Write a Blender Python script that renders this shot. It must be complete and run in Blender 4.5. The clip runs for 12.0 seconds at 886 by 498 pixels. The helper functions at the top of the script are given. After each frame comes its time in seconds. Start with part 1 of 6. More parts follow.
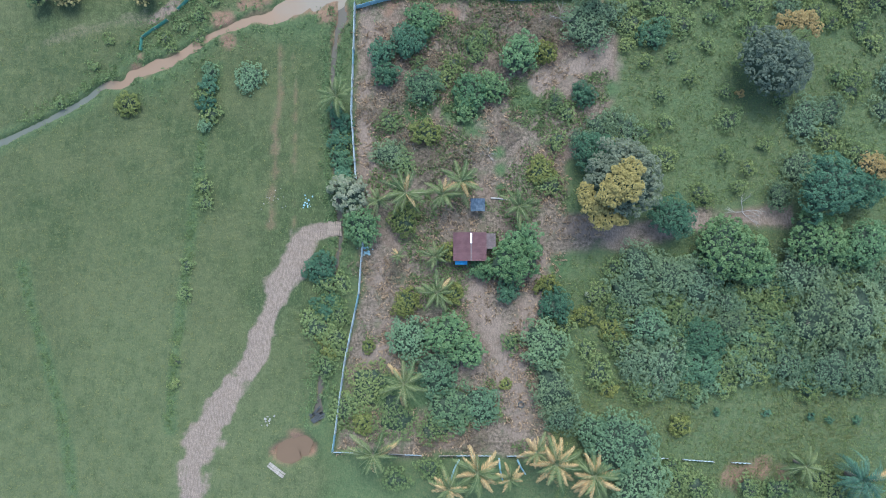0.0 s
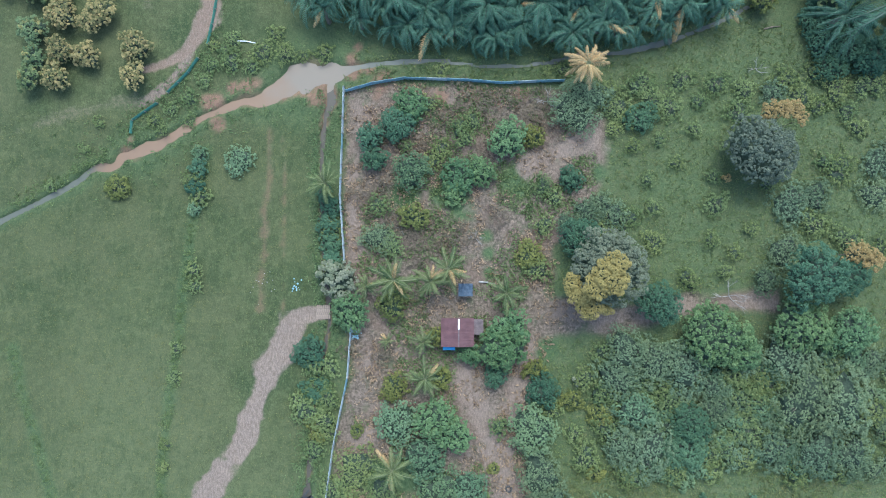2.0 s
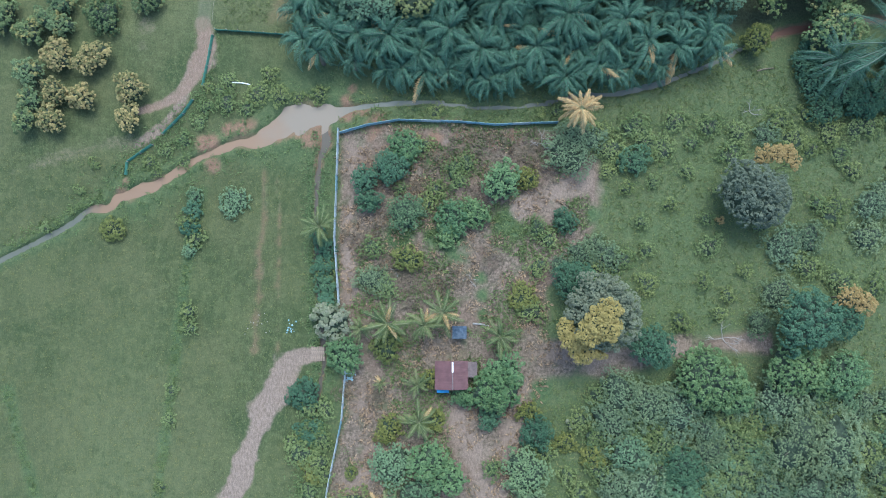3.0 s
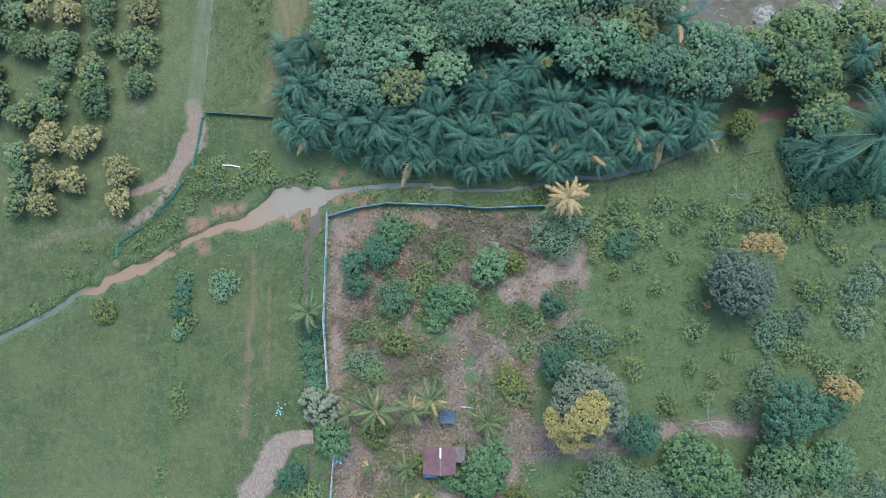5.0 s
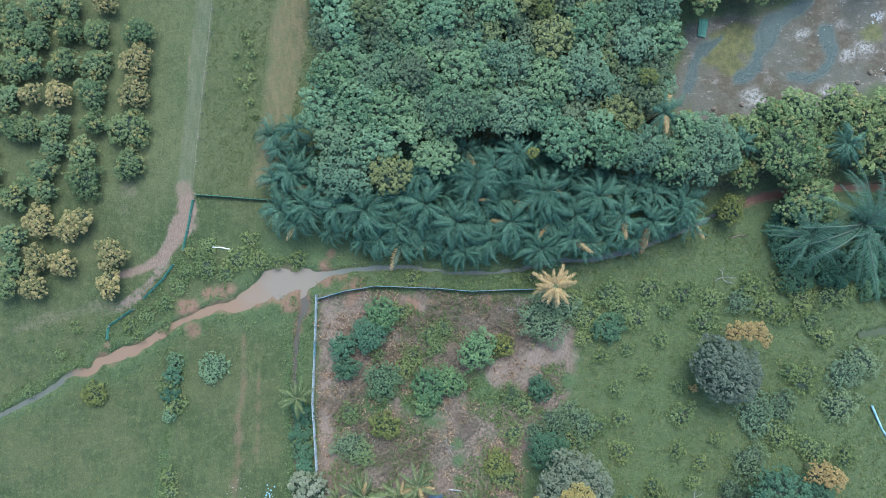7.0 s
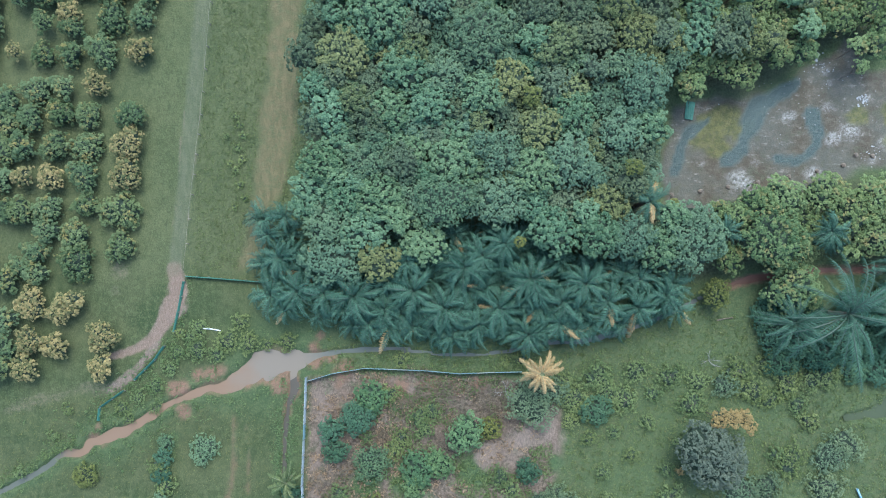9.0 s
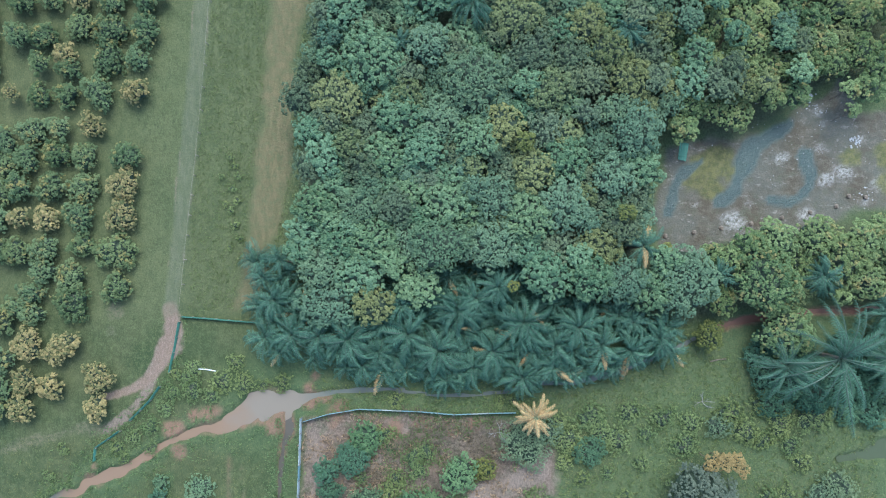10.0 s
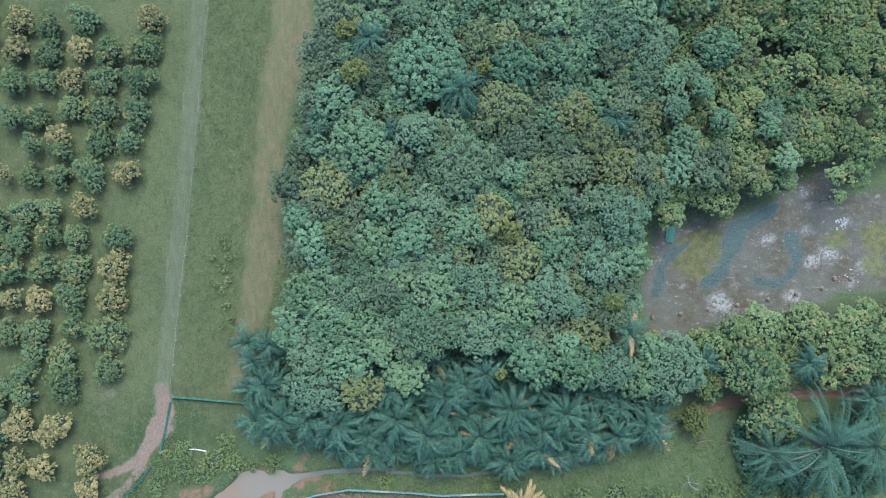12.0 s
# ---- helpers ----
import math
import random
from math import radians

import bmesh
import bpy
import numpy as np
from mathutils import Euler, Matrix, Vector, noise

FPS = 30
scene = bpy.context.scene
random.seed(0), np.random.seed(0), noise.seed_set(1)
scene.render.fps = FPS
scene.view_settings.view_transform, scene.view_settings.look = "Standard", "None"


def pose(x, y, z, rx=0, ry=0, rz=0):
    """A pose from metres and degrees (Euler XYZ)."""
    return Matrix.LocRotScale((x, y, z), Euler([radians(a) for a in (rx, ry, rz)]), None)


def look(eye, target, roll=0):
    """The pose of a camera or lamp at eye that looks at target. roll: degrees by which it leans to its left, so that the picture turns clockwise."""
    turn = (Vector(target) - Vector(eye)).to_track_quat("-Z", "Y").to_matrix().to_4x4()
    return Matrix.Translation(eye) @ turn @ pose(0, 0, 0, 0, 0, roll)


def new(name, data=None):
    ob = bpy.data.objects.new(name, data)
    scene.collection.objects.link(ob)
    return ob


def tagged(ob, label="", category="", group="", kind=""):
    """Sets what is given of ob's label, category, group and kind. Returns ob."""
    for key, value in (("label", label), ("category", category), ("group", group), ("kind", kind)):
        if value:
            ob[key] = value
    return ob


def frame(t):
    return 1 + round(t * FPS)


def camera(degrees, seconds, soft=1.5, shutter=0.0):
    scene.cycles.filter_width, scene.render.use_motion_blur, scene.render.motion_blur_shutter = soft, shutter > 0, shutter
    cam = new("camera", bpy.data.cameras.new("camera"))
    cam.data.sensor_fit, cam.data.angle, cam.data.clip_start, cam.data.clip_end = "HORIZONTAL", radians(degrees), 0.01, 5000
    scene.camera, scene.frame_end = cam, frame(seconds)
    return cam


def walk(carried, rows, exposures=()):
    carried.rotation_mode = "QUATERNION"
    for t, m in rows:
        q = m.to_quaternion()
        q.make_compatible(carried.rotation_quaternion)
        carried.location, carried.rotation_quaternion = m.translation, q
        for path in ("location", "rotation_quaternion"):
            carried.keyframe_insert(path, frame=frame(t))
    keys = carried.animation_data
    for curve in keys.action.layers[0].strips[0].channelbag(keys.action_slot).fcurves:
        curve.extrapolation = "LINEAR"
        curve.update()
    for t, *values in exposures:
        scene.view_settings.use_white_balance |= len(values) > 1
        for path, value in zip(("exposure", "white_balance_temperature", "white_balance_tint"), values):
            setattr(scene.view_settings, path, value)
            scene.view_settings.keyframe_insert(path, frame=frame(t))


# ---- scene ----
FOV = 66.0
cam = camera(FOV, 12.0, soft=1.0)
# seconds, eye (m), turns about x, y, z (degrees)
ROWS = [
    (0, -5.057, -33.841, 91.488, 3.294, 0.862, 0.012),
    (1, -4.215, -28.249, 92.019, 3.313, 0.883, 0.019),
    (2, -3.373, -22.637, 92.572, 3.333, 0.905, 0.027),
    (3, -2.53, -17.006, 93.146, 3.353, 0.927, 0.035),
    (4, -1.686, -11.356, 93.742, 3.373, 0.949, 0.043),
    (5, -0.842, -5.687, 94.359, 3.392, 0.97, 0.051),
    (6, 0.002, 0.001, 94.998, 3.412, 0.992, 0.059),
    (7, 0.846, 5.708, 95.658, 3.432, 1.014, 0.067),
    (8, 1.691, 11.433, 96.34, 3.451, 1.036, 0.075),
    (9, 2.536, 17.176, 97.043, 3.471, 1.057, 0.083),
    (10, 3.38, 22.937, 97.768, 3.491, 1.079, 0.091),
    (11, 4.224, 28.716, 98.514, 3.51, 1.101, 0.099),
    (12, 5.068, 34.512, 99.282, 3.53, 1.123, 0.107),
]
walk(cam, [(t, pose(x, y, z, rx, ry, rz)) for t, x, y, z, rx, ry, rz in ROWS], exposures=[(0.0, 1.81, 5420, 1.0), (12.0, 1.81, 5420, 1.0)])

# ---- light: thin overcast, sun behind cloud to the north ----
SUN_ELEVATION, SUN_AZIMUTH = radians(60), radians(10)
world = bpy.data.worlds.new("sky")
scene.world = world
world.use_nodes = True
wn = world.node_tree
sky = wn.nodes.new("ShaderNodeTexSky")
sky.sky_type, sky.sun_disc, sky.sun_elevation, sky.sun_rotation = "NISHITA", False, SUN_ELEVATION, SUN_AZIMUTH
sky.air_density, sky.dust_density = 1.0, 3.0
wn.links.new(sky.outputs[0], wn.nodes["Background"].inputs[0])
wn.nodes["Background"].inputs[1].default_value = 0.15
sun = new("sun", bpy.data.lights.new("sun", "SUN"))
sun.data.energy, sun.data.angle, sun.data.color = 0.95, radians(26), (1.0, 0.95, 0.87)
sun.matrix_world = look((math.sin(SUN_AZIMUTH) * math.cos(SUN_ELEVATION) * 100, math.cos(SUN_AZIMUTH) * math.cos(SUN_ELEVATION) * 100, math.sin(SUN_ELEVATION) * 100), (0, 0, 0))


# ---- node helpers and materials ----
class Graph:
    def __init__(self, name):
        self.mat = bpy.data.materials.new(name)
        self.mat.use_nodes = True
        self.t = self.mat.node_tree
        self.bsdf = self.t.nodes["Principled BSDF"]
        self.out = self.t.nodes["Material Output"]
        self.bsdf.inputs["Specular IOR Level"].default_value = 0.3

    def put(self, socket, value):
        if isinstance(value, bpy.types.NodeSocket):
            self.t.links.new(value, socket)
        elif isinstance(value, tuple) and len(value) == 3 and socket.type == "RGBA":
            socket.default_value = (*value, 1)
        else:
            socket.default_value = value

    def coords(self, kind="Object"):
        return self.t.nodes.new("ShaderNodeTexCoord").outputs[kind]

    def position(self):
        return self.t.nodes.new("ShaderNodeNewGeometry").outputs["Position"]

    def noise(self, vec, scale, detail=4, rough=0.6, stretch=None):
        if stretch:
            m = self.t.nodes.new("ShaderNodeMapping")
            self.put(m.inputs["Vector"], vec)
            m.inputs["Scale"].default_value = stretch[:3]
            if len(stretch) > 3:
                m.inputs["Rotation"].default_value = (0, 0, stretch[3])
            vec = m.outputs[0]
        n = self.t.nodes.new("ShaderNodeTexNoise")
        self.put(n.inputs["Vector"], vec)
        n.inputs["Scale"].default_value, n.inputs["Detail"].default_value, n.inputs["Roughness"].default_value = scale, detail, rough
        return n.outputs["Fac"]

    def ramp(self, fac, lo, hi, a=0.0, b=1.0):
        n = self.t.nodes.new("ShaderNodeMapRange")
        n.interpolation_type = "SMOOTHSTEP"
        for k, v in (("Value", fac), ("From Min", lo), ("From Max", hi), ("To Min", a), ("To Max", b)):
            self.put(n.inputs[k], v)
        return n.outputs[0]

    def math(self, op, a, b=0.0):
        n = self.t.nodes.new("ShaderNodeMath")
        n.operation = op
        self.put(n.inputs[0], a), self.put(n.inputs[1], b)
        return n.outputs[0]

    def mix(self, fac, a, b, blend="MIX"):
        n = self.t.nodes.new("ShaderNodeMix")
        n.data_type, n.blend_type = "RGBA", blend
        self.put(n.inputs[0], fac), self.put(n.inputs[6], a), self.put(n.inputs[7], b)
        return n.outputs[2]

    def masks(self, name):
        a = self.t.nodes.new("ShaderNodeAttribute")
        a.attribute_name = name
        s = self.t.nodes.new("ShaderNodeSeparateColor")
        self.t.links.new(a.outputs["Color"], s.inputs[0])
        return s.outputs[0], s.outputs[1], s.outputs[2]

    def bump(self, height, strength=0.5, distance=0.1):
        n = self.t.nodes.new("ShaderNodeBump")
        n.inputs["Strength"].default_value, n.inputs["Distance"].default_value = strength, distance
        self.put(n.inputs["Height"], height)
        self.t.links.new(n.outputs[0], self.bsdf.inputs["Normal"])

    def done(self, colour, rough=0.9, metal=0.0):
        self.put(self.bsdf.inputs["Base Color"], colour)
        self.put(self.bsdf.inputs["Roughness"], rough)
        self.put(self.bsdf.inputs["Metallic"], metal)
        return self.mat


def foliage(name, dark, light, spread=0.5, tip=None, rough=0.75, warmth=0.3):
    """Leaves: each plant has its own tone, each leaf varies about it, with patches of young or dry leaves."""
    g = Graph(name)
    info = g.t.nodes.new("ShaderNodeObjectInfo").outputs["Random"]
    isle = g.t.nodes.new("ShaderNodeNewGeometry").outputs["Random Per Island"]
    tone = g.math("ADD", g.math("MULTIPLY", info, 1 - spread), g.math("MULTIPLY", isle, spread))
    col = g.mix(tone, dark, light)
    warm = g.math("FRACT", g.math("MULTIPLY", info, 17.0))
    col = g.mix(g.math("MULTIPLY", warm, warmth), col, g.mix(1.0, col, (1.35, 1.02, 0.62), "MULTIPLY"))
    if tip:
        patch = g.ramp(g.noise(g.position(), 0.6, 3), 0.5, 0.68)
        col = g.mix(g.math("MULTIPLY", patch, g.ramp(isle, 0.2, 0.6)), col, tip)
    g.bsdf.inputs["Specular IOR Level"].default_value = 0.1
    g.done(col, rough)
    tr = g.t.nodes.new("ShaderNodeBsdfTranslucent")
    g.put(tr.inputs[0], col)
    m = g.t.nodes.new("ShaderNodeMixShader")
    m.inputs[0].default_value = 0.2
    g.t.links.new(g.bsdf.outputs[0], m.inputs[1]), g.t.links.new(tr.outputs[0], m.inputs[2])
    g.t.links.new(m.outputs[0], g.out.inputs[0])
    return g.mat


def plain(name, a, b, scale=2.0, rough=0.8, metal=0.0, bump=0.3, detail=5):
    """A worn surface: two tones by coarse stains and fine grain."""
    g = Graph(name)
    v = g.coords()
    f = g.math("ADD", g.math("MULTIPLY", g.noise(v, scale, detail), 0.7), g.math("MULTIPLY", g.noise(v, scale * 12, 3), 0.3))
    g.bump(f, bump, 0.03)
    return g.done(g.mix(g.ramp(f, 0.35, 0.65), a, b), rough, metal)


M_BARK = plain("bark", (0.07, 0.055, 0.04), (0.16, 0.13, 0.10), 3.0)
M_DEAD = plain("dead_wood", (0.150, 0.142, 0.130), (0.27, 0.258, 0.238), 3.0)
# crown cores: shade between the leaf clumps, put in as near-black green
M_GAP_SHADE = plain("crown_gap_shade", (0.014, 0.024, 0.014), (0.036, 0.054, 0.030), 3.0)
M_LEAF = {
    "mango": foliage("mango_leaves", (0.072, 0.093, 0.068), (0.142, 0.168, 0.123), 0.6, warmth=0.25),
    "teal": foliage("dense_leaves", (0.030, 0.067, 0.041), (0.086, 0.152, 0.090), 0.45),
    "green": foliage("broad_leaves", (0.041, 0.084, 0.039), (0.132, 0.203, 0.097), 0.5),
    "soft": foliage("fine_leaves", (0.055, 0.101, 0.057), (0.150, 0.217, 0.122), 0.5),
    "olive": foliage("olive_leaves", (0.055, 0.075, 0.024), (0.173, 0.186, 0.060), 0.6),
    "pale": foliage("pale_leaves", (0.117, 0.140, 0.082), (0.206, 0.211, 0.147), 0.8, warmth=0.0),
    "grey": foliage("grey_green_leaves", (0.057, 0.092, 0.053), (0.152, 0.203, 0.117), 0.5),
    "scrub": foliage("scrub_leaves", (0.058, 0.092, 0.036), (0.167, 0.205, 0.085), 0.6),
    "verge": foliage("verge_blades", (0.080, 0.112, 0.044), (0.140, 0.165, 0.068), 0.9),
    "tuft": foliage("pale_tuft_blades", (0.078, 0.098, 0.038), (0.140, 0.150, 0.064), 0.9),
    "rough": foliage("rough_grass_blades", (0.078, 0.116, 0.044), (0.136, 0.164, 0.066), 0.8, (0.165, 0.160, 0.068)),
    "weed": foliage("weed_leaves", (0.076, 0.120, 0.052), (0.130, 0.172, 0.076), 0.9),
    "drygrass": foliage("dry_grass_blades", (0.165, 0.126, 0.088), (0.280, 0.222, 0.160), 0.9),
    "yellow": foliage("yellow_blossom", (0.190, 0.160, 0.056), (0.300, 0.248, 0.092), 0.7, warmth=0.0),
    "orange": foliage("orange_blossom", (0.190, 0.140, 0.056), (0.280, 0.205, 0.088), 0.8, warmth=0.0),
    "forest": foliage("forest_leaves", (0.053, 0.105, 0.058), (0.155, 0.234, 0.133), 0.55),
    "fine": foliage("fine_forest_leaves", (0.055, 0.101, 0.064), (0.141, 0.208, 0.126), 0.45),
    "dusk": foliage("dull_forest_leaves", (0.051, 0.078, 0.045), (0.132, 0.172, 0.103), 0.4),
    "gold": foliage("young_forest_leaves", (0.070, 0.100, 0.046), (0.184, 0.207, 0.094), 0.4),
    "wood": foliage("sunlit_wood_leaves", (0.053, 0.094, 0.041), (0.182, 0.232, 0.099), 0.45, (0.225, 0.200, 0.080)),
    "orchard": foliage("orchard_leaves", (0.051, 0.086, 0.040), (0.138, 0.184, 0.090), 0.45, (0.22, 0.19, 0.07)),
    "brush": foliage("dry_brush_leaves", (0.074, 0.062, 0.044), (0.150, 0.128, 0.090), 0.8, warmth=0.2),
    "bloom": foliage("cream_blossom", (0.070, 0.095, 0.040), (0.330, 0.262, 0.115), 0.8, warmth=0.0),
    "oil": foliage("oil_palm_leaflets", (0.012, 0.041, 0.027), (0.111, 0.200, 0.131), 0.4, rough=0.6, warmth=0.0),
    "coco": foliage("coconut_leaflets", (0.029, 0.058, 0.024), (0.167, 0.186, 0.075), 0.4, rough=0.6, warmth=0.0),
    "dryfrond": foliage("dry_frond_leaflets", (0.240, 0.150, 0.065), (0.480, 0.340, 0.165), 0.6, warmth=0.0),
}

# ---- plan of the ground: centre lines with half widths (x, y, w), outlines (x, y) ----
TRACK = [(-40.8, -70.0, 2.2), (-40.0, -61.6, 2.02), (-39.3, -57.0, 2.02), (-37.5, -52.6, 2.02), (-35.4, -48.5, 1.83), (-32.0, -44.0, 1.63), (-30.2, -39.1, 1.5), (-28.8, -34.6, 1.77), (-27.3, -31.2, 2.05), (-25.7, -28.2, 1.6), (-24.0, -26.2, 1.15), (-20.8, -26.0, 0.8)]
FAINT = [(-28.7, -0.5, 0.47), (-28.7, -7.6, 0.46), (-29.1, -11.5, 0.62), (-29.2, -16.2, 0.46), (-29.6, -21.6, 0.54), (-29.6, -25.4, 0.38)]
FAINT_WEST = [(-26.6, -25.4, 0.34), (-26.7, -17.7, 0.34), (-26.6, -8.4, 0.34), (-26.9, -1.3, 0.34)]
STREAM = [(-73.1, -16.8, 0.4), (-62.9, -11.9, 0.34), (-59.0, -9.9, 0.39), (-55.4, -7.9, 0.44), (-53.1, -6.0, 0.39), (-50.3, -5.9, 0.49), (-49.1, -4.4, 0.59), (-47.2, -4.0, 0.79), (-44.4, -2.8, 0.74), (-41.6, -1.2, 0.54), (-38.5, 0.8, 0.44), (-35.7, 2.0, 0.49), (-32.9, 3.2, 0.59), (-29.8, 3.6, 0.84), (-27.0, 5.5, 1.23), (-24.2, 6.7, 1.67), (-21.4, 7.1, 1.67), (-19.0, 7.5, 0.79), (-17.1, 7.9, 0.45), (-13.9, 8.5, 0.3), (-9.1, 8.8, 0.3), (-5.9, 8.9, 0.25), (-2.4, 8.4, 0.25), (3.1, 8.1, 0.25), (9.4, 8.5, 0.25), (14.9, 9.8, 0.28), (19.6, 9.9, 0.4), (24.4, 10.9, 0.42), (28.3, 12.2, 0.31), (33.8, 14.4, 0.25), (38.5, 16.9, 0.31)]
RILL = [(39.9, 17.5, 0.41), (44.8, 18.9, 0.45), (52.8, 20.0, 0.37), (60.7, 20.2, 0.37), (68.7, 20.6, 0.37)]
DITCH = [(-20.6, 5.2, 0.47), (-20.3, 3.2, 0.53), (-21.0, 1.2, 0.3), (-21.3, -0.4, 0.3), (-21.5, -4.3, 0.29), (-21.6, -7.4, 0.35), (-21.4, -12.0, 0.3), (-21.1, -17.7, 0.3), (-20.5, -23.9, 0.34), (-20.3, -27.7, 0.3), (-22.2, -38.3, 0.23), (-22.8, -47.3, 0.27), (-23.2, -51.0, 0.53)]
RED_POND = [(-28.5, -55.5, 0.75), (-27.0, -55.5, 1.35), (-25.5, -54.7, 1.2), (-24.0, -55.1, 0.75)]
ROAD = [(-32.7, 95.7, 1.23), (-33.7, 78.1, 1.23), (-34.2, 65.2, 1.23), (-35.1, 52.4, 1.23), (-36.0, 39.9, 1.23), (-37.0, 27.5, 1.11), (-37.8, 20.1, 1.07)]
LANE = [(-37.8, 20.1, 1.1), (-37.3, 17.1, 1.28), (-38.2, 14.7, 1.44), (-39.6, 11.5, 0.96), (-41.9, 9.3, 0.8), (-44.3, 8.3, 0.64), (-46.7, 7.7, 0.64)]
LANE_WEST = [(-46.2, 3.1, 1.12), (-50.6, 3.1, 1.12), (-55.4, 1.9, 1.12), (-60.2, 0.3, 1.12), (-69.1, -1.5, 1.1)]
LANE_FORK = [(-39.2, 12.3, 0.8), (-40.3, 9.5, 0.72), (-42.3, 6.7, 0.64), (-44.2, 4.7, 0.64), (-46.2, 3.1, 0.64)]
YARD = [(-18.4, 5.1), (-18.7, -10.0), (-18.2, -19.3), (-17.2, -27.7), (-17.7, -34.6), (-19.4, -43.6), (-20.9, -55.5), (-11.2, -55.8), (4.4, -56.0), (7.8, -54.6), (6.4, -46.5), (6.1, -39.8), (8.0, -33.0), (10.7, -29.3), (22.0, -28.5), (28.8, -25.5), (40.1, -25.9), (40.5, -22.5), (28.1, -23.2), (17.5, -25.9), (10.0, -23.2), (10.8, -17.1), (15.8, -11.7), (17.4, -4.7), (17.7, 0.4), (12.6, 4.8), (2.5, 5.2), (-9.9, 5.7)]
CLEARING = [(31.4, 34.2), (33.1, 39.1), (34.4, 43.2), (39.7, 45.3), (44.6, 44.4), (48.7, 46.1), (52.8, 49.0), (56.1, 51.0), (58.6, 53.1), (60.2, 51.4), (61.7, 48.5), (67.3, 49.8), (84.0, 53.0), (84.0, 37.0), (66.7, 35.1), (61.2, 34.3), (56.4, 32.6), (51.5, 31.0), (45.0, 29.8), (41.0, 29.3), (36.1, 27.7), (34.1, 27.3), (32.1, 29.7)]
STRIP = [(-13.9, 101), (-15.9, 78.0), (-16.3, 72.8), (-17.5, 66.8), (-19.9, 59.2), (-20.6, 49.9), (-20.4, 42.4), (-22.7, 30.8), (-24.3, 24.3), (-25.4, 20.2), (-28.7, 20.2), (-26.9, 30.8), (-25.9, 42.4), (-24.8, 52.4), (-24.6, 62.6), (-22.6, 72.9), (-22.7, 78.1), (-21.5, 101)]
FOREST = [(-12.4, 96.5), (-14.1, 73.5), (-17.0, 60.7), (-18.4, 48.9), (-18.4, 37.2), (-18.6, 28.0), (-15.0, 22.0), (-9.2, 20.8), (-5.0, 24.5), (4.5, 26.5), (13.0, 25.5), (20.0, 21.8), (33.2, 20.2), (37.0, 25.2), (29.6, 28.9), (30.2, 41.9), (33.7, 48.8), (44.3, 44.9), (53.6, 51.9), (45.6, 65.2), (36.1, 96.0)]
WOODS_EAST = [(34.5, 97.6), (70, 97.1), (70, 56.3), (64.2, 53.5), (58.5, 54.3), (50.1, 50.2), (43.8, 47.0), (34.5, 49.2), (33.2, 66.1)]
WOODS_SOUTH = [(39.5, 28.8), (51.2, 31.1), (64.2, 33.1), (70, 33.5), (70, 21.3), (63.1, 21.9), (54.7, 22.7), (43.2, 21.1), (35.5, 18.8)]
BARE = [[(-1.1, -34.6, 2.27), (-0.1, -40.6, 2.27), (2.6, -45.8, 1.89), (4.1, -51.7, 1.89)], [(7.0, -30.8, 1.29), (6.1, -34.6, 1.59), (4.6, -38.3, 1.71)], [(-16.8, 3.4, 1.89), (-16.4, -1.4, 1.33), (-17.1, -10.0, 1.06), (-16.7, -17.8, 1.14)], [(6.3, -6.2, 1.52), (10.9, -3.9, 1.74), (16.3, -1.9, 1.74)], [(-15.8, -33.0, 1.52), (-15.1, -37.6, 2.27), (-11.3, -38.7, 1.14), (-16.5, -43.6, 1.14)], [(10.7, -25.5, 2.27), (19.0, -27.0, 2.08), (28.8, -25.5, 1.52), (39.4, -24.0, 1.71)]]
SAND = [(-22.6, 3.6, 1.11), (-21.8, 5.2, 0.95), (-16.7, 10.7, 0.48), (-17.5, 9.1, 0.64), (-17.1, 7.5, 0.95), (-15.1, 7.5, 0.64), (-25.4, 4.8, 0.95), (-24.2, 4.4, 0.79), (-31.8, 5.5, 1.11), (-33.8, 5.1, 0.64), (-36.9, 3.2, 0.95), (-27.0, 4.0, 0.64), (-36.1, -0.0, 0.79), (-48.8, -3.6, 0.63), (-48.0, -2.0, 0.4), (-1.0, 4.0, 1.5), (2.4, 3.4, 1.2), (-5.1, 3.5, 1.0), (-13.0, 5.7, 1.4), (5.9, 4.0, 1.0), (31.8, -58.3, 1.2), (33.6, -58.0, 1.3), (35.5, -57.8, 1.3), (37.7, -57.8, 1.2), (-25.6, -53.4, 1.0)]
MOSS = [(38.4, 39.9, 2.86), (41.3, 41.6, 2.46), (39.9, 37.5, 1.63), (44.5, 40.7, 1.14), (59.9, 42.4, 1.63), (66.3, 42.4, 2.44), (65.0, 38.3, 1.63)]
PUDDLES = [[(33.8, 34.2, 0.65), (35.5, 39.1, 0.65), (38.8, 41.6, 0.49)], [(41.1, 35.8, 0.82), (43.2, 37.5, 1.14), (45.3, 42.4, 1.15), (47.8, 44.8, 0.98), (51.1, 46.9, 0.66)], [(53.4, 42.4, 0.98), (54.1, 38.3, 0.98), (51.6, 35.9, 0.81), (48.4, 35.9, 0.65)]]
CHALK = [(43.5, 33.0, 1.3), (45.2, 35.4, 0.65), (37.5, 35.4, 0.49), (61.2, 44.8, 0.65), (56.6, 39.1, 0.65), (49.8, 42.0, 0.65), (55.5, 43.2, 0.65), (59.0, 39.9, 0.98), (64.2, 38.3, 0.98), (55.2, 48.6, 0.82), (53.6, 33.8, 0.65), (62.1, 35.9, 0.49), (56.0, 46.9, 0.65)]
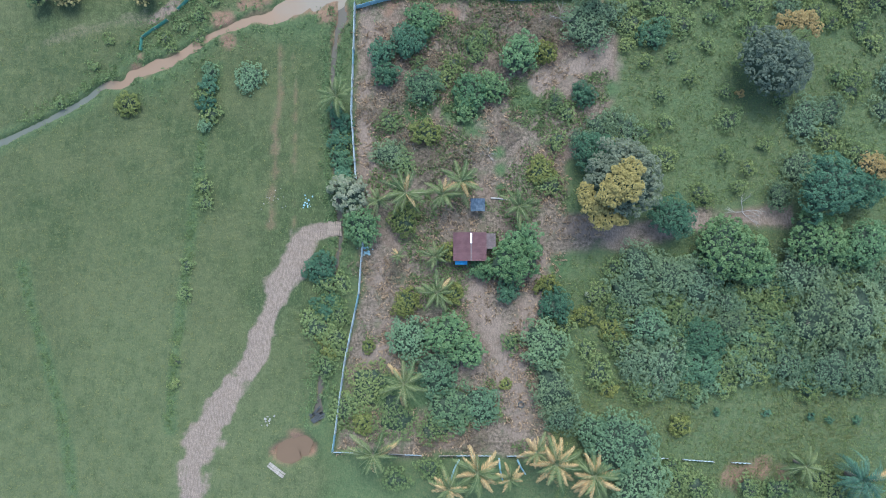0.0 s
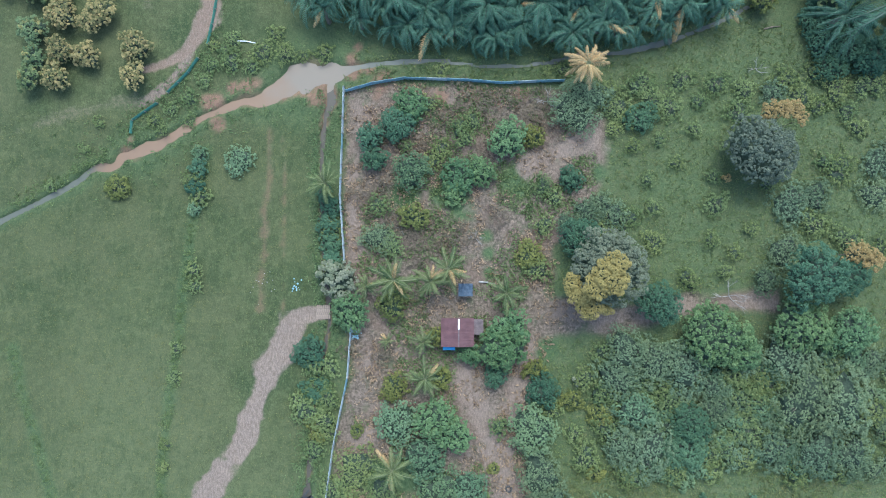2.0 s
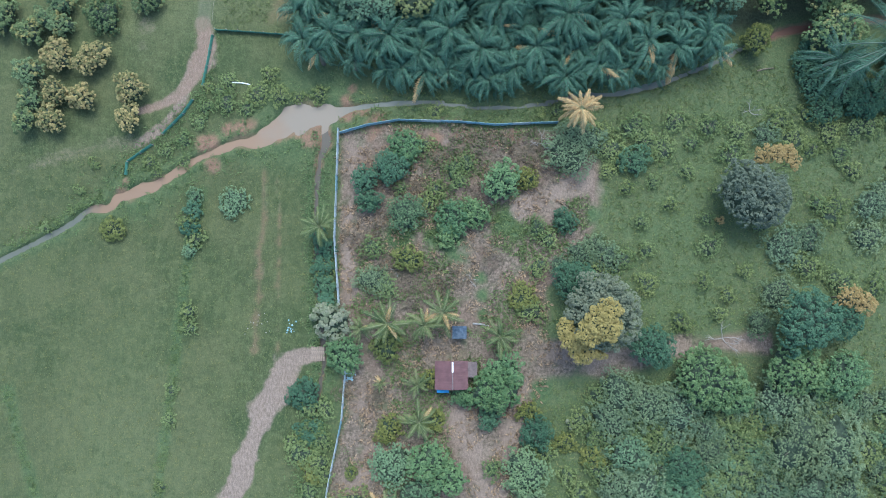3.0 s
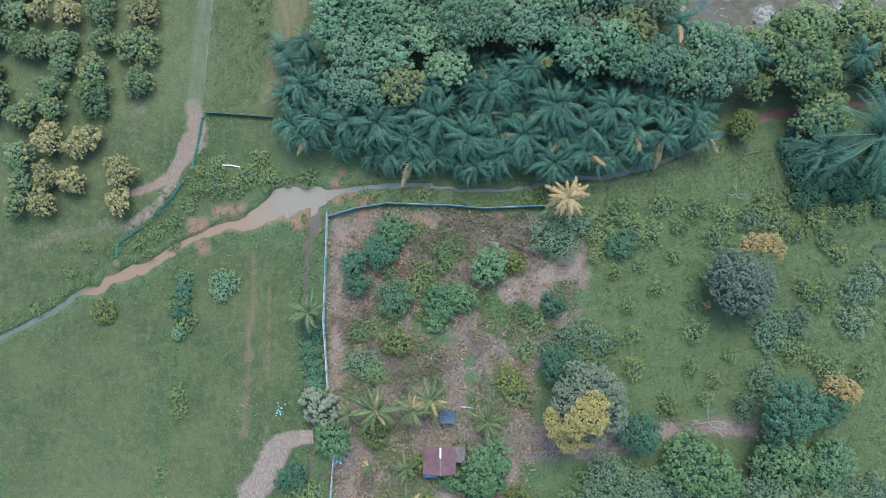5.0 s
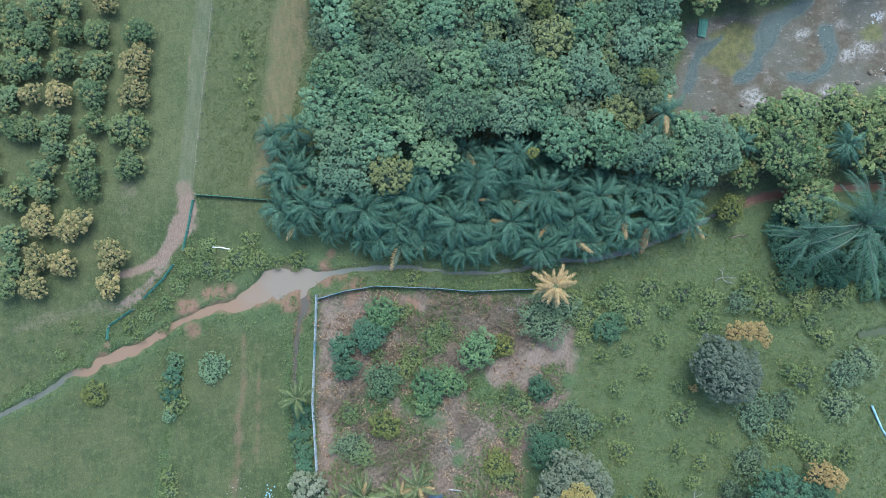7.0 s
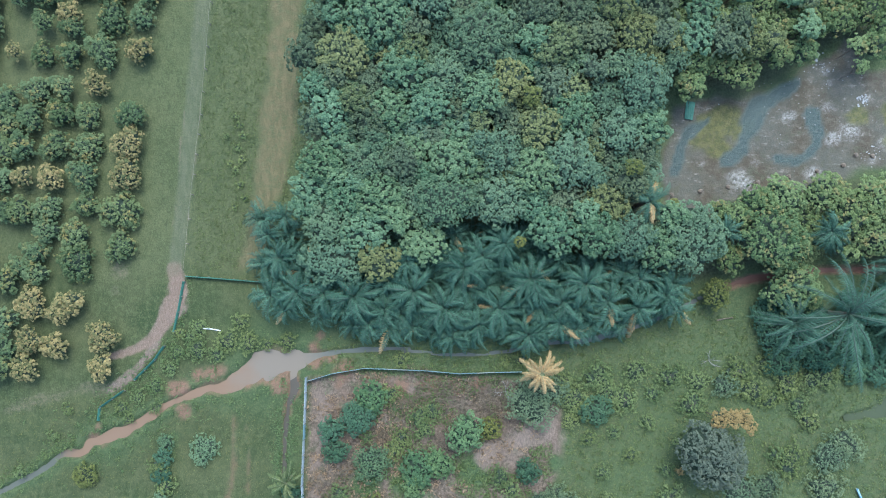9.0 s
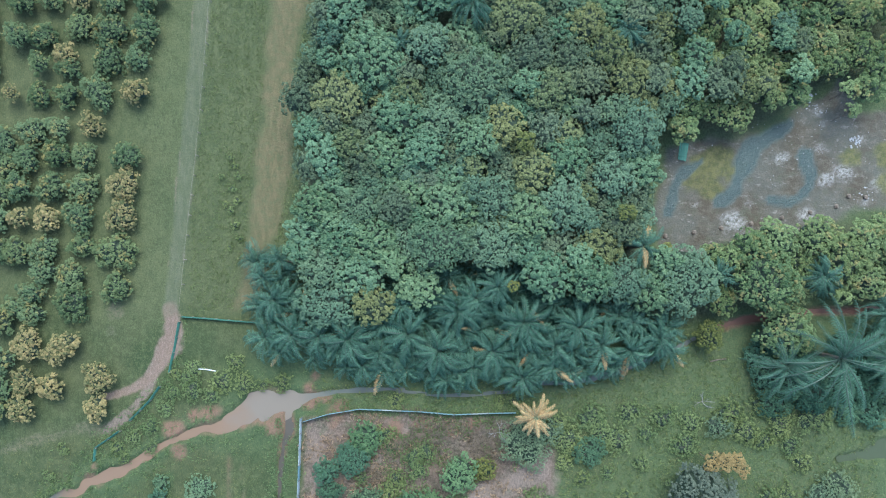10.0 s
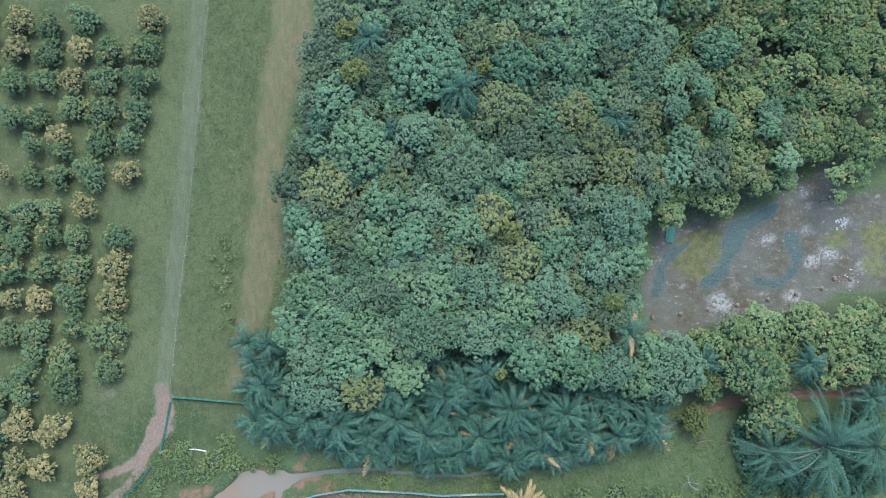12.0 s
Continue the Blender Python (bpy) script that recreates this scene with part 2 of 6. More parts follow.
PALE_SOIL = [(10.9, -4.7, 2.46), (14.8, -3.5, 2.46), (6.3, -6.2, 1.38), (-0.5, -11.2, 1.69), (-16.0, 1.0, 2.01), (-16.4, -3.7, 1.24), (-3.7, 3.7, 2.01), (-16.3, -13.9, 1.38), (-16.7, -17.0, 1.23), (-45.8, 19.6, 1.29), (-46.6, 17.2, 1.45)]
MURK = [(56.6, -0.6, 0.35), (58.6, -0.2, 0.5), (60.6, 0.2, 0.8), (64.0, 1.0, 1.1)]
HEDGE_EAST = [(-37.4, -3.6), (-38.8, -11.5), (-40.1, -21.6), (-40.7, -29.2), (-41.8, -37.6), (-42.6, -46.6), (-42.8, -52.6)]
HEDGE_WEST = [(-63.4, -30.8), (-61.6, -37.6), (-59.4, -44.4), (-57.3, -51.1), (-55.5, -60.8)]
LUSH = [(-10.2, -10.0, 2.61), (-2.1, -11.2, 2.3), (-5.2, -9.7, 1.84), (5.2, -8.1, 2.92), (1.3, -17.8, 0.99), (1.1, -15.5, 0.92), (1.5, -20.5, 0.91), (16.6, -7.0, 1.69), (-10.9, -39.8, 1.96), (-9.7, -48.0, 3.0), (-14.2, -48.0, 3.0), (-5.2, -49.5, 2.7), (9.1, -30.8, 1.97), (7.0, -19.3, 1.98), (-6.0, 0.9, 1.24)]


def smooth_line(pts, n=4):
    p = np.array(pts, float)
    q = np.vstack([2 * p[0] - p[1], p, 2 * p[-1] - p[-2]])
    out = []
    for i in range(1, len(q) - 2):
        for k in range(n):
            s = k / n
            a, b, c, d = q[i - 1:i + 3]
            out.append(0.5 * (2 * b + (c - a) * s + (2 * a - 5 * b + 4 * c - d) * s * s + (3 * b - a - 3 * c + d) * s ** 3))
    return np.array(out + [p[-1]])


LINES = {}


def along(pts, x, y):
    """1 on the centre line, 0 at its edge, negative outside."""
    best = np.full(x.shape, -9.0)
    key = tuple(map(tuple, pts))
    if key not in LINES:
        LINES[key] = smooth_line(pts)
    q = LINES[key]
    if x.size < 50:
        a, d = q[:-1, None], np.diff(q, axis=0)[:, None]
        s = np.clip(((x - a[..., 0]) * d[..., 0] + (y - a[..., 1]) * d[..., 1]) / np.maximum(d[..., 0] ** 2 + d[..., 1] ** 2, 1e-6), 0, 1)
        w = np.maximum(a[..., 2] + s * d[..., 2], 0.05)
        return np.maximum(best, (1 - np.hypot(x - a[..., 0] - s * d[..., 0], y - a[..., 1] - s * d[..., 1]) / w).max(0))
    for a, b in zip(q[:-1], q[1:]):
        d = b[:2] - a[:2]
        s = np.clip(((x - a[0]) * d[0] + (y - a[1]) * d[1]) / max(d @ d, 1e-6), 0, 1)
        w = a[2] + s * (b[2] - a[2])
        best = np.maximum(best, 1 - np.hypot(x - a[0] - s * d[0], y - a[1] - s * d[1]) / np.maximum(w, 0.05))
    return best


def inside(poly, x, y):
    """Signed metres inside an outline."""
    p = np.array(poly, float)
    hit, dist = np.zeros(x.shape, bool), np.full(x.shape, 1e9)
    for a, b in zip(p, np.roll(p, -1, 0)):
        cross = ((a[1] > y) != (b[1] > y)) & (x < (b[0] - a[0]) * (y - a[1]) / (b[1] - a[1] + 1e-9) + a[0])
        hit ^= cross
        d = b - a
        s = np.clip(((x - a[0]) * d[0] + (y - a[1]) * d[1]) / (d @ d), 0, 1)
        dist = np.minimum(dist, np.hypot(x - a[0] - s * d[0], y - a[1] - s * d[1]))
    return np.where(hit, dist, -dist)


def lattice(x, y, size, seed):
    """Smooth value noise, 0 to 1."""
    u, v = x / size, y / size
    i, j = np.floor(u), np.floor(v)
    f, g = u - i, v - j
    f, g = f * f * (3 - 2 * f), g * g * (3 - 2 * g)

    def h(a, b):
        s = np.sin(a * 127.1 + b * 311.7 + seed * 74.7) * 43758.5453
        return s - np.floor(s)
    return (h(i, j) * (1 - f) + h(i + 1, j) * f) * (1 - g) + (h(i, j + 1) * (1 - f) + h(i + 1, j + 1) * f) * g


def fractal(x, y, size, seed):
    return sum(lattice(x, y, size / 2 ** k, seed + k) * 0.5 ** k for k in range(4)) / 1.875


def step(v, lo, hi):
    s = np.clip((v - lo) / (hi - lo), 0, 1)
    return s * s * (3 - 2 * s)


def relief(x, y):
    n = fractal(x, y, 3.0, 5)
    z = 0.25 * (fractal(x, y, 14, 2) - 0.5) + 0.12 * (n - 0.5)
    wet = np.maximum.reduce([along(STREAM, x, y), along(RILL, x, y), along(DITCH, x, y), along(RED_POND, x, y), along(MURK, x, y)])
    wob = 1.5 * (fractal(x, y, 2.0, 9) - 0.5)
    z = z * (1 - step(wet, -3, -0.5)) - 0.62 * step(wet + wob, -0.55, 0.45) + 0.14 * step(wet, -2.6, -1.2) * (1 - step(wet, -1.0, -0.4))
    lane = np.maximum(along(TRACK, x, y), np.maximum(along(ROAD, x, y), along(LANE, x, y)))
    z -= 0.10 * step(lane, 0.0, 0.4)
    pit = inside(CLEARING, x, y)
    return z - 0.12 * step(pit, 0, 2) + 0.25 * step(pit, 0, 2) * (fractal(x, y, 5, 31) - 0.5)


# ---- ground: one sheet to the horizon, fine where the camera passes ----
def spaced(lo, hi, d):
    far = [3, 8, 20, 50, 120, 300, 800, 2000]
    return np.concatenate([[lo - f for f in reversed(far)], np.arange(lo, hi + d / 2, d), [hi + f for f in far]])


def build_ground():
    xs, ys = spaced(-72.0, 76.0, 0.45), spaced(-68.0, 92.0, 0.45)
    X, Y = np.meshgrid(xs, ys)
    x, y = X.ravel(), Y.ravel()
    nx = len(xs)
    i = np.arange(len(ys) - 1)[:, None] * nx + np.arange(nx - 1)[None]
    faces = np.stack([i, i + 1, i + nx + 1, i + nx], -1).reshape(-1, 4)
    me = bpy.data.meshes.new("ground")
    me.vertices.add(len(x)), me.loops.add(faces.size), me.polygons.add(len(faces))
    me.vertices.foreach_set("co", np.stack([x, y, relief(x, y)], -1).ravel())
    me.loops.foreach_set("vertex_index", faces.ravel())
    me.polygons.foreach_set("loop_start", np.arange(len(faces)) * 4)
    me.polygons.foreach_set("use_smooth", np.ones(len(faces), bool))
    me.update(), me.validate()
    n, m = fractal(x, y, 3.5, 21), fractal(x, y, 9.0, 41)
    bare = np.maximum.reduce([along(b, x, y) for b in BARE])
    yard = step(inside(YARD, x, y) + 2.0 * (n - 0.5), -0.4, 0.6)
    lush = np.zeros(x.shape)
    for a, b, r in LUSH:
        lush = np.maximum(lush, 1 - step(np.hypot(x - a, y - b) / r + 0.9 * (n - 0.5), 0.5, 1.15))
    stream = np.maximum(along(STREAM, x, y), along(DITCH, x, y))
    faint = np.maximum(along(FAINT, x, y), along(FAINT_WEST, x, y) - 0.55)
    fuzz = fractal(x, y, 1.6, 71) - 0.5
    soil = np.maximum(0.92 * step(along(TRACK, x, y) + 1.3 * (n - 0.5) + 1.3 * fuzz, -0.35, 0.5), 0.72 * yard * step(bare + 3.2 * (n - 0.5) + fuzz, -0.7, 1.0))
    soil = np.maximum(soil, 0.72 * step(along(LANE, x, y) + 1.2 * (n - 0.5) + fuzz, -0.6, 0.2))
    soil = np.maximum(soil, 0.30 * step(faint + 4.0 * (fractal(x, y, 2.0, 63) - 0.5), -0.6, 1.1))
    soil = np.maximum(soil, 0.7 * step(along(LANE_FORK, x, y) + 1.2 * (n - 0.5) + fuzz, -0.7, 0.3))
    soil = np.maximum(soil, 0.36 * step(along(LANE_WEST, x, y) + 3.0 * (n - 0.5), -0.5, 1.0))
    soil = np.maximum(soil, 0.5 * step(along(ROAD, x, y), -0.2, 0.0) * (1 - step(along(ROAD, x, y), 0.1, 0.45)) * step(n, 0.4, 0.6))
    red = np.maximum.reduce([step(along(RED_POND, x, y), -0.5, 0.1), step(along(RILL, x, y), -0.9, -0.1), step(along(DITCH, x, y) + 1.2 * (n - 0.5), -1.6, -0.3) * step(y, -5, 1),
                             step(along(LANE, x, y), -0.2, 0.4) * 0.35, step(stream + 2.4 * (n - 0.5), -0.5, 0.2) * 0.6 * step(-x, 10, 16) * step(x, -54, -48)])
    under = np.maximum.reduce([step(inside(p, x, y), -1.5, 0.5) for p in (FOREST, WOODS_EAST, WOODS_SOUTH)])
    red = np.maximum(red, 0.5 * step(faint + 3.0 * (fractal(x, y, 1.5, 66) - 0.5), -0.3, 0.9))
    for a, b, r in SAND:
        red = np.maximum(red, 1.0 * (1 - step(np.hypot(x - a, y - b) / (1.35 * r) + 1.8 * (n - 0.5) + fuzz, 0.4, 1.1)))
    for a, b, r in PALE_SOIL:
        soil = np.maximum(soil, (0.52 if a > -40 else 0.36) * (1 - step(np.hypot(x - a, y - b) / r + 2.2 * (n - 0.5) + 1.5 * fuzz, 0.2, 1.5)))
    patchy = 1.5 * (n - 0.5) + 1.2 * fuzz
    moss, chalk = np.zeros(x.shape), np.zeros(x.shape)
    for a, b, r in MOSS:
        moss = np.maximum(moss, 1 - step(np.hypot(x - a, y - b) / r + patchy, 0.6, 1.1))
    for a, b, r in CHALK:
        chalk = np.maximum(chalk, 1 - step(np.hypot(x - a, (y - b) * 1.3) / (1.6 * r) + 2.4 * (n - 0.5) + 2.0 * fuzz, 0.0, 1.3))
    pools = step(np.maximum.reduce([along(p, x, y) for p in PUDDLES]) + 1.6 * (n - 0.5) + fuzz, -0.35, 0.1)
    tan = step(inside(STRIP, x, y) + 2.5 * (n - 0.5), -0.5, 1.0)
    clear = step(inside(CLEARING, x, y) + 2.5 * (n - 0.5), -0.6, 0.6)
    green = np.maximum(lush, step(stream + 0.6 * (n - 0.5), -5, -1.5) * 0.6 * step(-x, 10, 18))
    for line in (HEDGE_EAST, HEDGE_WEST):
        green = np.maximum(green, 0.75 * step(along([(*p, 0.75) for p in line], x, y) + 1.2 * (n - 0.5), -0.5, 0.5))
    worn = np.maximum(0.75 * (1 - step(np.hypot((x + 47) / 16, (y + 50) / 34), 0.2, 1.1)), 0.9 * step(along([(10, -52, 3.5), (40, -51, 3.5), (70, -52, 3.5)], x, y) + (n - 0.5), -0.2, 0.5))
    worn = np.maximum(worn, step(y + 4 * (m - 0.5), 16, 22) * step(-x, 14, 18) * (0.45 + 0.5 * (m - 0.2)))
    worn = np.maximum(worn, 0.8 * step(-y + 8 * (m - 0.5), 34, 56) * step(-x, 21, 25))
    worn = np.maximum(worn, 0.75 * step(along([(-14, 7.2, 2.2), (0, 7.2, 1.9), (12, 7.4, 2.2), (25, 8.8, 3.0), (39, 12.5, 4.0)], x, y) + 1.2 * (n - 0.5), -0.1, 0.5))
    for name, cols in (("cover", (soil, red, tan)), ("wear", (clear, green, yard * (1 - lush))), ("floor", (under, under, under)), ("mud", (moss, pools, chalk)), ("field", (worn, step(-x + 6 * (m - 0.5), 18, 24), step(along(ROAD, x, y), -0.1, 0.3)))):
        at = me.attributes.new(name, "FLOAT_COLOR", "POINT")
        at.data.foreach_set("color", np.stack([*cols, np.ones(x.shape)], -1).ravel())
    g = Graph("ground")
    v = g.position()
    soil, red, tan = g.masks("cover")
    clear, green, yard = g.masks("wear")
    worn, field, gravel = g.masks("field")
    under = g.masks("floor")[0]
    big, mid, fine, grain = g.noise(v, 0.07, 4), g.noise(v, 0.45, 5, 0.65), g.noise(v, 2.4, 4, 0.7), g.noise(v, 9.0, 3, 0.7)
    drag = g.noise(v, 1.0, 4, 0.7, (1.7, 0.4, 1.0, 0.5))
    patch, blot = g.noise(v, 0.16, 5, 0.6), g.noise(v, 1.1, 5, 0.7)
    grass = g.mix(g.ramp(mid, 0.35, 0.65), (0.056, 0.084, 0.031), (0.088, 0.112, 0.045))
    pasture = g.mix(g.ramp(g.math("ADD", g.math("MULTIPLY", patch, 0.6), g.math("MULTIPLY", drag, 0.4)), 0.42, 0.58), (0.024, 0.041, 0.011), (0.056, 0.068, 0.024))
    grass = g.mix(field, grass, pasture)
    grass = g.mix(g.math("MULTIPLY", g.ramp(big, 0.42, 0.62), 0.5), grass, (0.078, 0.080, 0.034))
    grass = g.mix(g.math("MULTIPLY", worn, g.ramp(mid, 0.3, 0.6, 0.3, 1.0)), grass, (0.090, 0.102, 0.044))
    grass = g.mix(g.ramp(blot, 0.48, 0.66, 0.0, 0.6), grass, (0.090, 0.102, 0.042))
    grass = g.mix(g.ramp(g.noise(v, 0.8, 5, 0.75, (1.6, 0.6, 1.0, 0.35)), 0.34, 0.48, 0.55, 0.0), grass, (0.026, 0.045, 0.015))
    grass = g.mix(g.math("MULTIPLY", g.math("SUBTRACT", 1.0, field), g.ramp(g.noise(v, 1.7, 5, 0.75), 0.40, 0.60)), grass, (0.052, 0.080, 0.031))
    grass = g.mix(green, grass, g.mix(g.ramp(fine, 0.35, 0.65), (0.034, 0.068, 0.025), (0.068, 0.102, 0.040)))
    grass = g.mix(g.ramp(g.math("ADD", g.math("MULTIPLY", fine, 0.5), g.math("MULTIPLY", blot, 0.5)), 0.34, 0.52, 0.45, 0.0), grass, (0.028, 0.046, 0.017))
    grass = g.mix(g.math("MULTIPLY", under, 0.85), grass, g.mix(g.ramp(fine, 0.35, 0.65), (0.034, 0.042, 0.022), (0.070, 0.080, 0.044)))
    blade = g.noise(v, 4.5, 4, 0.8, (1.5, 0.7, 1.0, 0.6))
    grass = g.mix(g.ramp(blade, 0.48, 0.66, 0.0, 0.55), grass, (0.108, 0.116, 0.049))
    grass = g.mix(g.ramp(blade, 0.34, 0.49, 0.5, 0.0), grass, (0.025, 0.041, 0.014))
    straw = g.mix(g.ramp(drag, 0.35, 0.65), (0.098, 0.086, 0.040), (0.142, 0.114, 0.060))
    straw = g.mix(g.ramp(blot, 0.45, 0.62, 0.0, 0.5), straw, (0.075, 0.090, 0.040))
    col = g.mix(g.math("MULTIPLY", tan, 0.85), grass, straw)
    litter = g.mix(g.ramp(fine, 0.35, 0.68), (0.058, 0.042, 0.030), (0.196, 0.148, 0.114))
    litter = g.mix(g.ramp(blade, 0.56, 0.68, 0.0, 0.6), litter, (0.250, 0.200, 0.158))
    litter = g.mix(g.ramp(blade, 0.34, 0.44, 0.6, 0.0), litter, (0.038, 0.034, 0.024))
    litter = g.mix(g.ramp(mid, 0.50, 0.68, 0.0, 0.6), litter, (0.064, 0.082, 0.036))
    litter = g.mix(g.ramp(patch, 0.50, 0.62, 0.0, 0.5), litter, (0.150, 0.098, 0.076))
    col = g.mix(g.math("MULTIPLY", yard, 0.95), col, litter)
    rub = g.noise(v, 1.5, 6, 0.75, (3.2, 1.1, 1.0, 0.45))
    earth = g.mix(g.ramp(rub, 0.32, 0.68), (0.128, 0.096, 0.072), (0.222, 0.168, 0.134))
    earth = g.mix(g.ramp(fine, 0.55, 0.75, 0.0, 0.4), earth, (0.095, 0.088, 0.055))
    col = g.mix(g.ramp(g.math("ADD", soil, g.math("MULTIPLY", g.math("SUBTRACT", g.math("ADD", g.math("MULTIPLY", fine, 0.5), g.math("MULTIPLY", blot, 0.5)), 0.5), 1.1)), 0.20, 0.80), col, earth)
    col = g.mix(g.math("MULTIPLY", gravel, 0.6), col, g.mix(g.ramp(drag, 0.35, 0.65), (0.080, 0.090, 0.050), (0.112, 0.116, 0.074)))
    col = g.mix(g.math("MULTIPLY", red, g.ramp(fine, 0.3, 0.6, 0.6, 1.0)), col, (0.170, 0.100, 0.066))
    moss, wet, chalk = g.masks("mud")
    mud = g.mix(g.ramp(patch, 0.40, 0.60), (0.070, 0.056, 0.038), (0.086, 0.083, 0.066))
    mud = g.mix(g.ramp(blot, 0.46, 0.62, 0.0, 0.65), mud, (0.122, 0.108, 0.084))
    mud = g.mix(g.ramp(g.noise(v, 0.55, 6, 0.75), 0.52, 0.62, 0.0, 0.5), mud, (0.058, 0.062, 0.036))
    streak = g.noise(v, 0.8, 6, 0.75, (0.6, 1.6, 1.0, 0.5))
    mud = g.mix(g.math("MULTIPLY", g.ramp(streak, 0.54, 0.66), g.ramp(fine, 0.42, 0.6)), mud, (0.215, 0.196, 0.168))
    mud = g.mix(g.math("MULTIPLY", chalk, g.ramp(g.math("ADD", g.math("MULTIPLY", fine, 0.6), g.math("MULTIPLY", grain, 0.4)), 0.40, 0.60)), mud, (0.300, 0.285, 0.262))
    mud = g.mix(g.math("MULTIPLY", moss, g.ramp(fine, 0.3, 0.55, 0.5, 0.95)), mud, g.mix(g.ramp(blot, 0.4, 0.6), (0.072, 0.076, 0.026), (0.118, 0.112, 0.040)))
    mud = g.mix(g.math("MULTIPLY", wet, 0.9), mud, (0.034, 0.056, 0.050))
    col = g.mix(clear, col, mud)
    col = g.mix(g.ramp(grain, 0.35, 0.65, 0.35, 0.0), col, (0.022, 0.026, 0.014))
    g.bump(g.math("ADD", g.math("MULTIPLY", fine, 0.7), g.math("MULTIPLY", grain, 0.3)), 0.8, 0.30)
    me.materials.append(g.done(col, g.math("SUBTRACT", 0.95, g.math("MULTIPLY", g.math("MULTIPLY", wet, clear), 0.7))))
    return tagged(new("ground", me), "grassy farmland with bare soil, tracks and ditches", "ground", kind="structure")


ground = build_ground()


def ground_z(x, y):
    return float(relief(np.array([x]), np.array([y]))[0])


# ---- water ----
def water_material(name, murk, rough):
    g = Graph(name)
    v = g.position()
    g.bump(g.noise(v, 3.0, 3), 0.08, 0.05)
    g.bsdf.inputs["Specular IOR Level"].default_value = 0.16
    return g.done(g.mix(g.noise(v, 0.25, 4), murk, tuple(c * 1.35 for c in murk)), rough)


def ribbon(name, pts, z, mat, label, wide=1.7):
    q = smooth_line(pts)
    d = np.gradient(q[:, :2], axis=0)
    d /= np.linalg.norm(d, axis=1)[:, None] + 1e-9
    side = np.stack([-d[:, 1], d[:, 0]], -1) * (q[:, 2] * wide + 0.3)[:, None]
    bm = bmesh.new()
    rows = [[bm.verts.new((*(p[:2] + s * k), z)) for k in (-1, 0, 1)] for p, s in zip(q, side)]
    for a, b in zip(rows[:-1], rows[1:]):
        for k in range(2):
            bm.faces.new((a[k], a[k + 1], b[k + 1], b[k]))
    bmesh.ops.recalc_face_normals(bm, faces=bm.faces)
    me = bpy.data.meshes.new(name)
    bm.to_mesh(me), bm.free()
    me.materials.append(mat)
    return tagged(new(name, me), label, "water", kind="structure")


M_WATER = water_material("ditch_water", (0.052, 0.046, 0.036), 0.5)


def silty_water():
    """Clear and grey upstream, brown with silt in the shallows, pale grey in the pool."""
    g = Graph("silty_water")
    v = g.position()
    sep = g.t.nodes.new("ShaderNodeSeparateXYZ")
    g.put(sep.inputs[0], v)
    x = g.math("ADD", sep.outputs[0], g.math("MULTIPLY", g.math("SUBTRACT", g.noise(v, 0.35, 4), 0.5), 7.0))
    col = g.mix(g.ramp(x, -55, -50), (0.080, 0.084, 0.066), (0.150, 0.098, 0.062))
    col = g.mix(g.ramp(x, -31, -24), col, (0.140, 0.116, 0.088))
    col = g.mix(g.ramp(x, -20, -14), col, (0.088, 0.094, 0.078))
    g.bump(g.noise(v, 3.0, 3), 0.08, 0.05)
    g.bsdf.inputs["Specular IOR Level"].default_value = 0.18
    return g.done(col, 0.45)


ribbon("water_stream", STREAM, -0.30, silty_water(), "shallow silty stream widening into a muddy pool", 1.5)
ribbon("water_ditch", DITCH, -0.32, M_WATER, "narrow drainage ditch along the fence", 1.0)
ribbon("water_rill", RILL, -0.34, water_material("red_water", (0.110, 0.058, 0.038), 0.35), "rust-red muddy rill under the trees")
ribbon("water_pond", RED_POND, -0.30, water_material("rusty_water", (0.085, 0.056, 0.034), 0.3), "small rust-brown farm pond", 1.0)

ribbon("water_murk", MURK, -0.30, water_material("murky_water", (0.040, 0.050, 0.026), 0.5), "murky olive pool in rough grass", 1.2)


# ---- plants ----
def mesh_from(name, verts, faces, mats, index=None, smooth=False):
    me = bpy.data.meshes.new(name)
    me.from_pydata([tuple(v) for v in verts], [], [tuple(int(i) for i in f) for f in faces])
    for m in mats:
        me.materials.append(m)
    if index is not None:
        me.polygons.foreach_set("material_index", np.asarray(index, np.int32))
    if smooth:
        me.polygons.foreach_set("use_smooth", np.ones(len(me.polygons), bool))
    me.update()
    return me


def unit(v):
    return v / (np.linalg.norm(v, axis=-1, keepdims=True) + 1e-9)


def leaf_blades(rng, base, way, length, width):
    """Kite-shaped leaves from base along way, folded a little about the midrib."""
    n = len(base)
    way = unit(way)
    side = unit(np.cross(way, rng.normal(size=(n, 3)) * 0.35 + (0, 0, 1)))
    up = np.cross(side, way)
    l, w = (length * rng.uniform(0.7, 1.25, n))[:, None], (width * rng.uniform(0.8, 1.2, n))[:, None]
    mid = base + way * l * 0.5 + up * w * 0.15
    v = np.stack([base, mid + side * w * 0.5, base + way * l - up * w * 0.3, mid - side * w * 0.5], 1).reshape(-1, 3)
    return v, np.arange(4 * n).reshape(-1, 4)


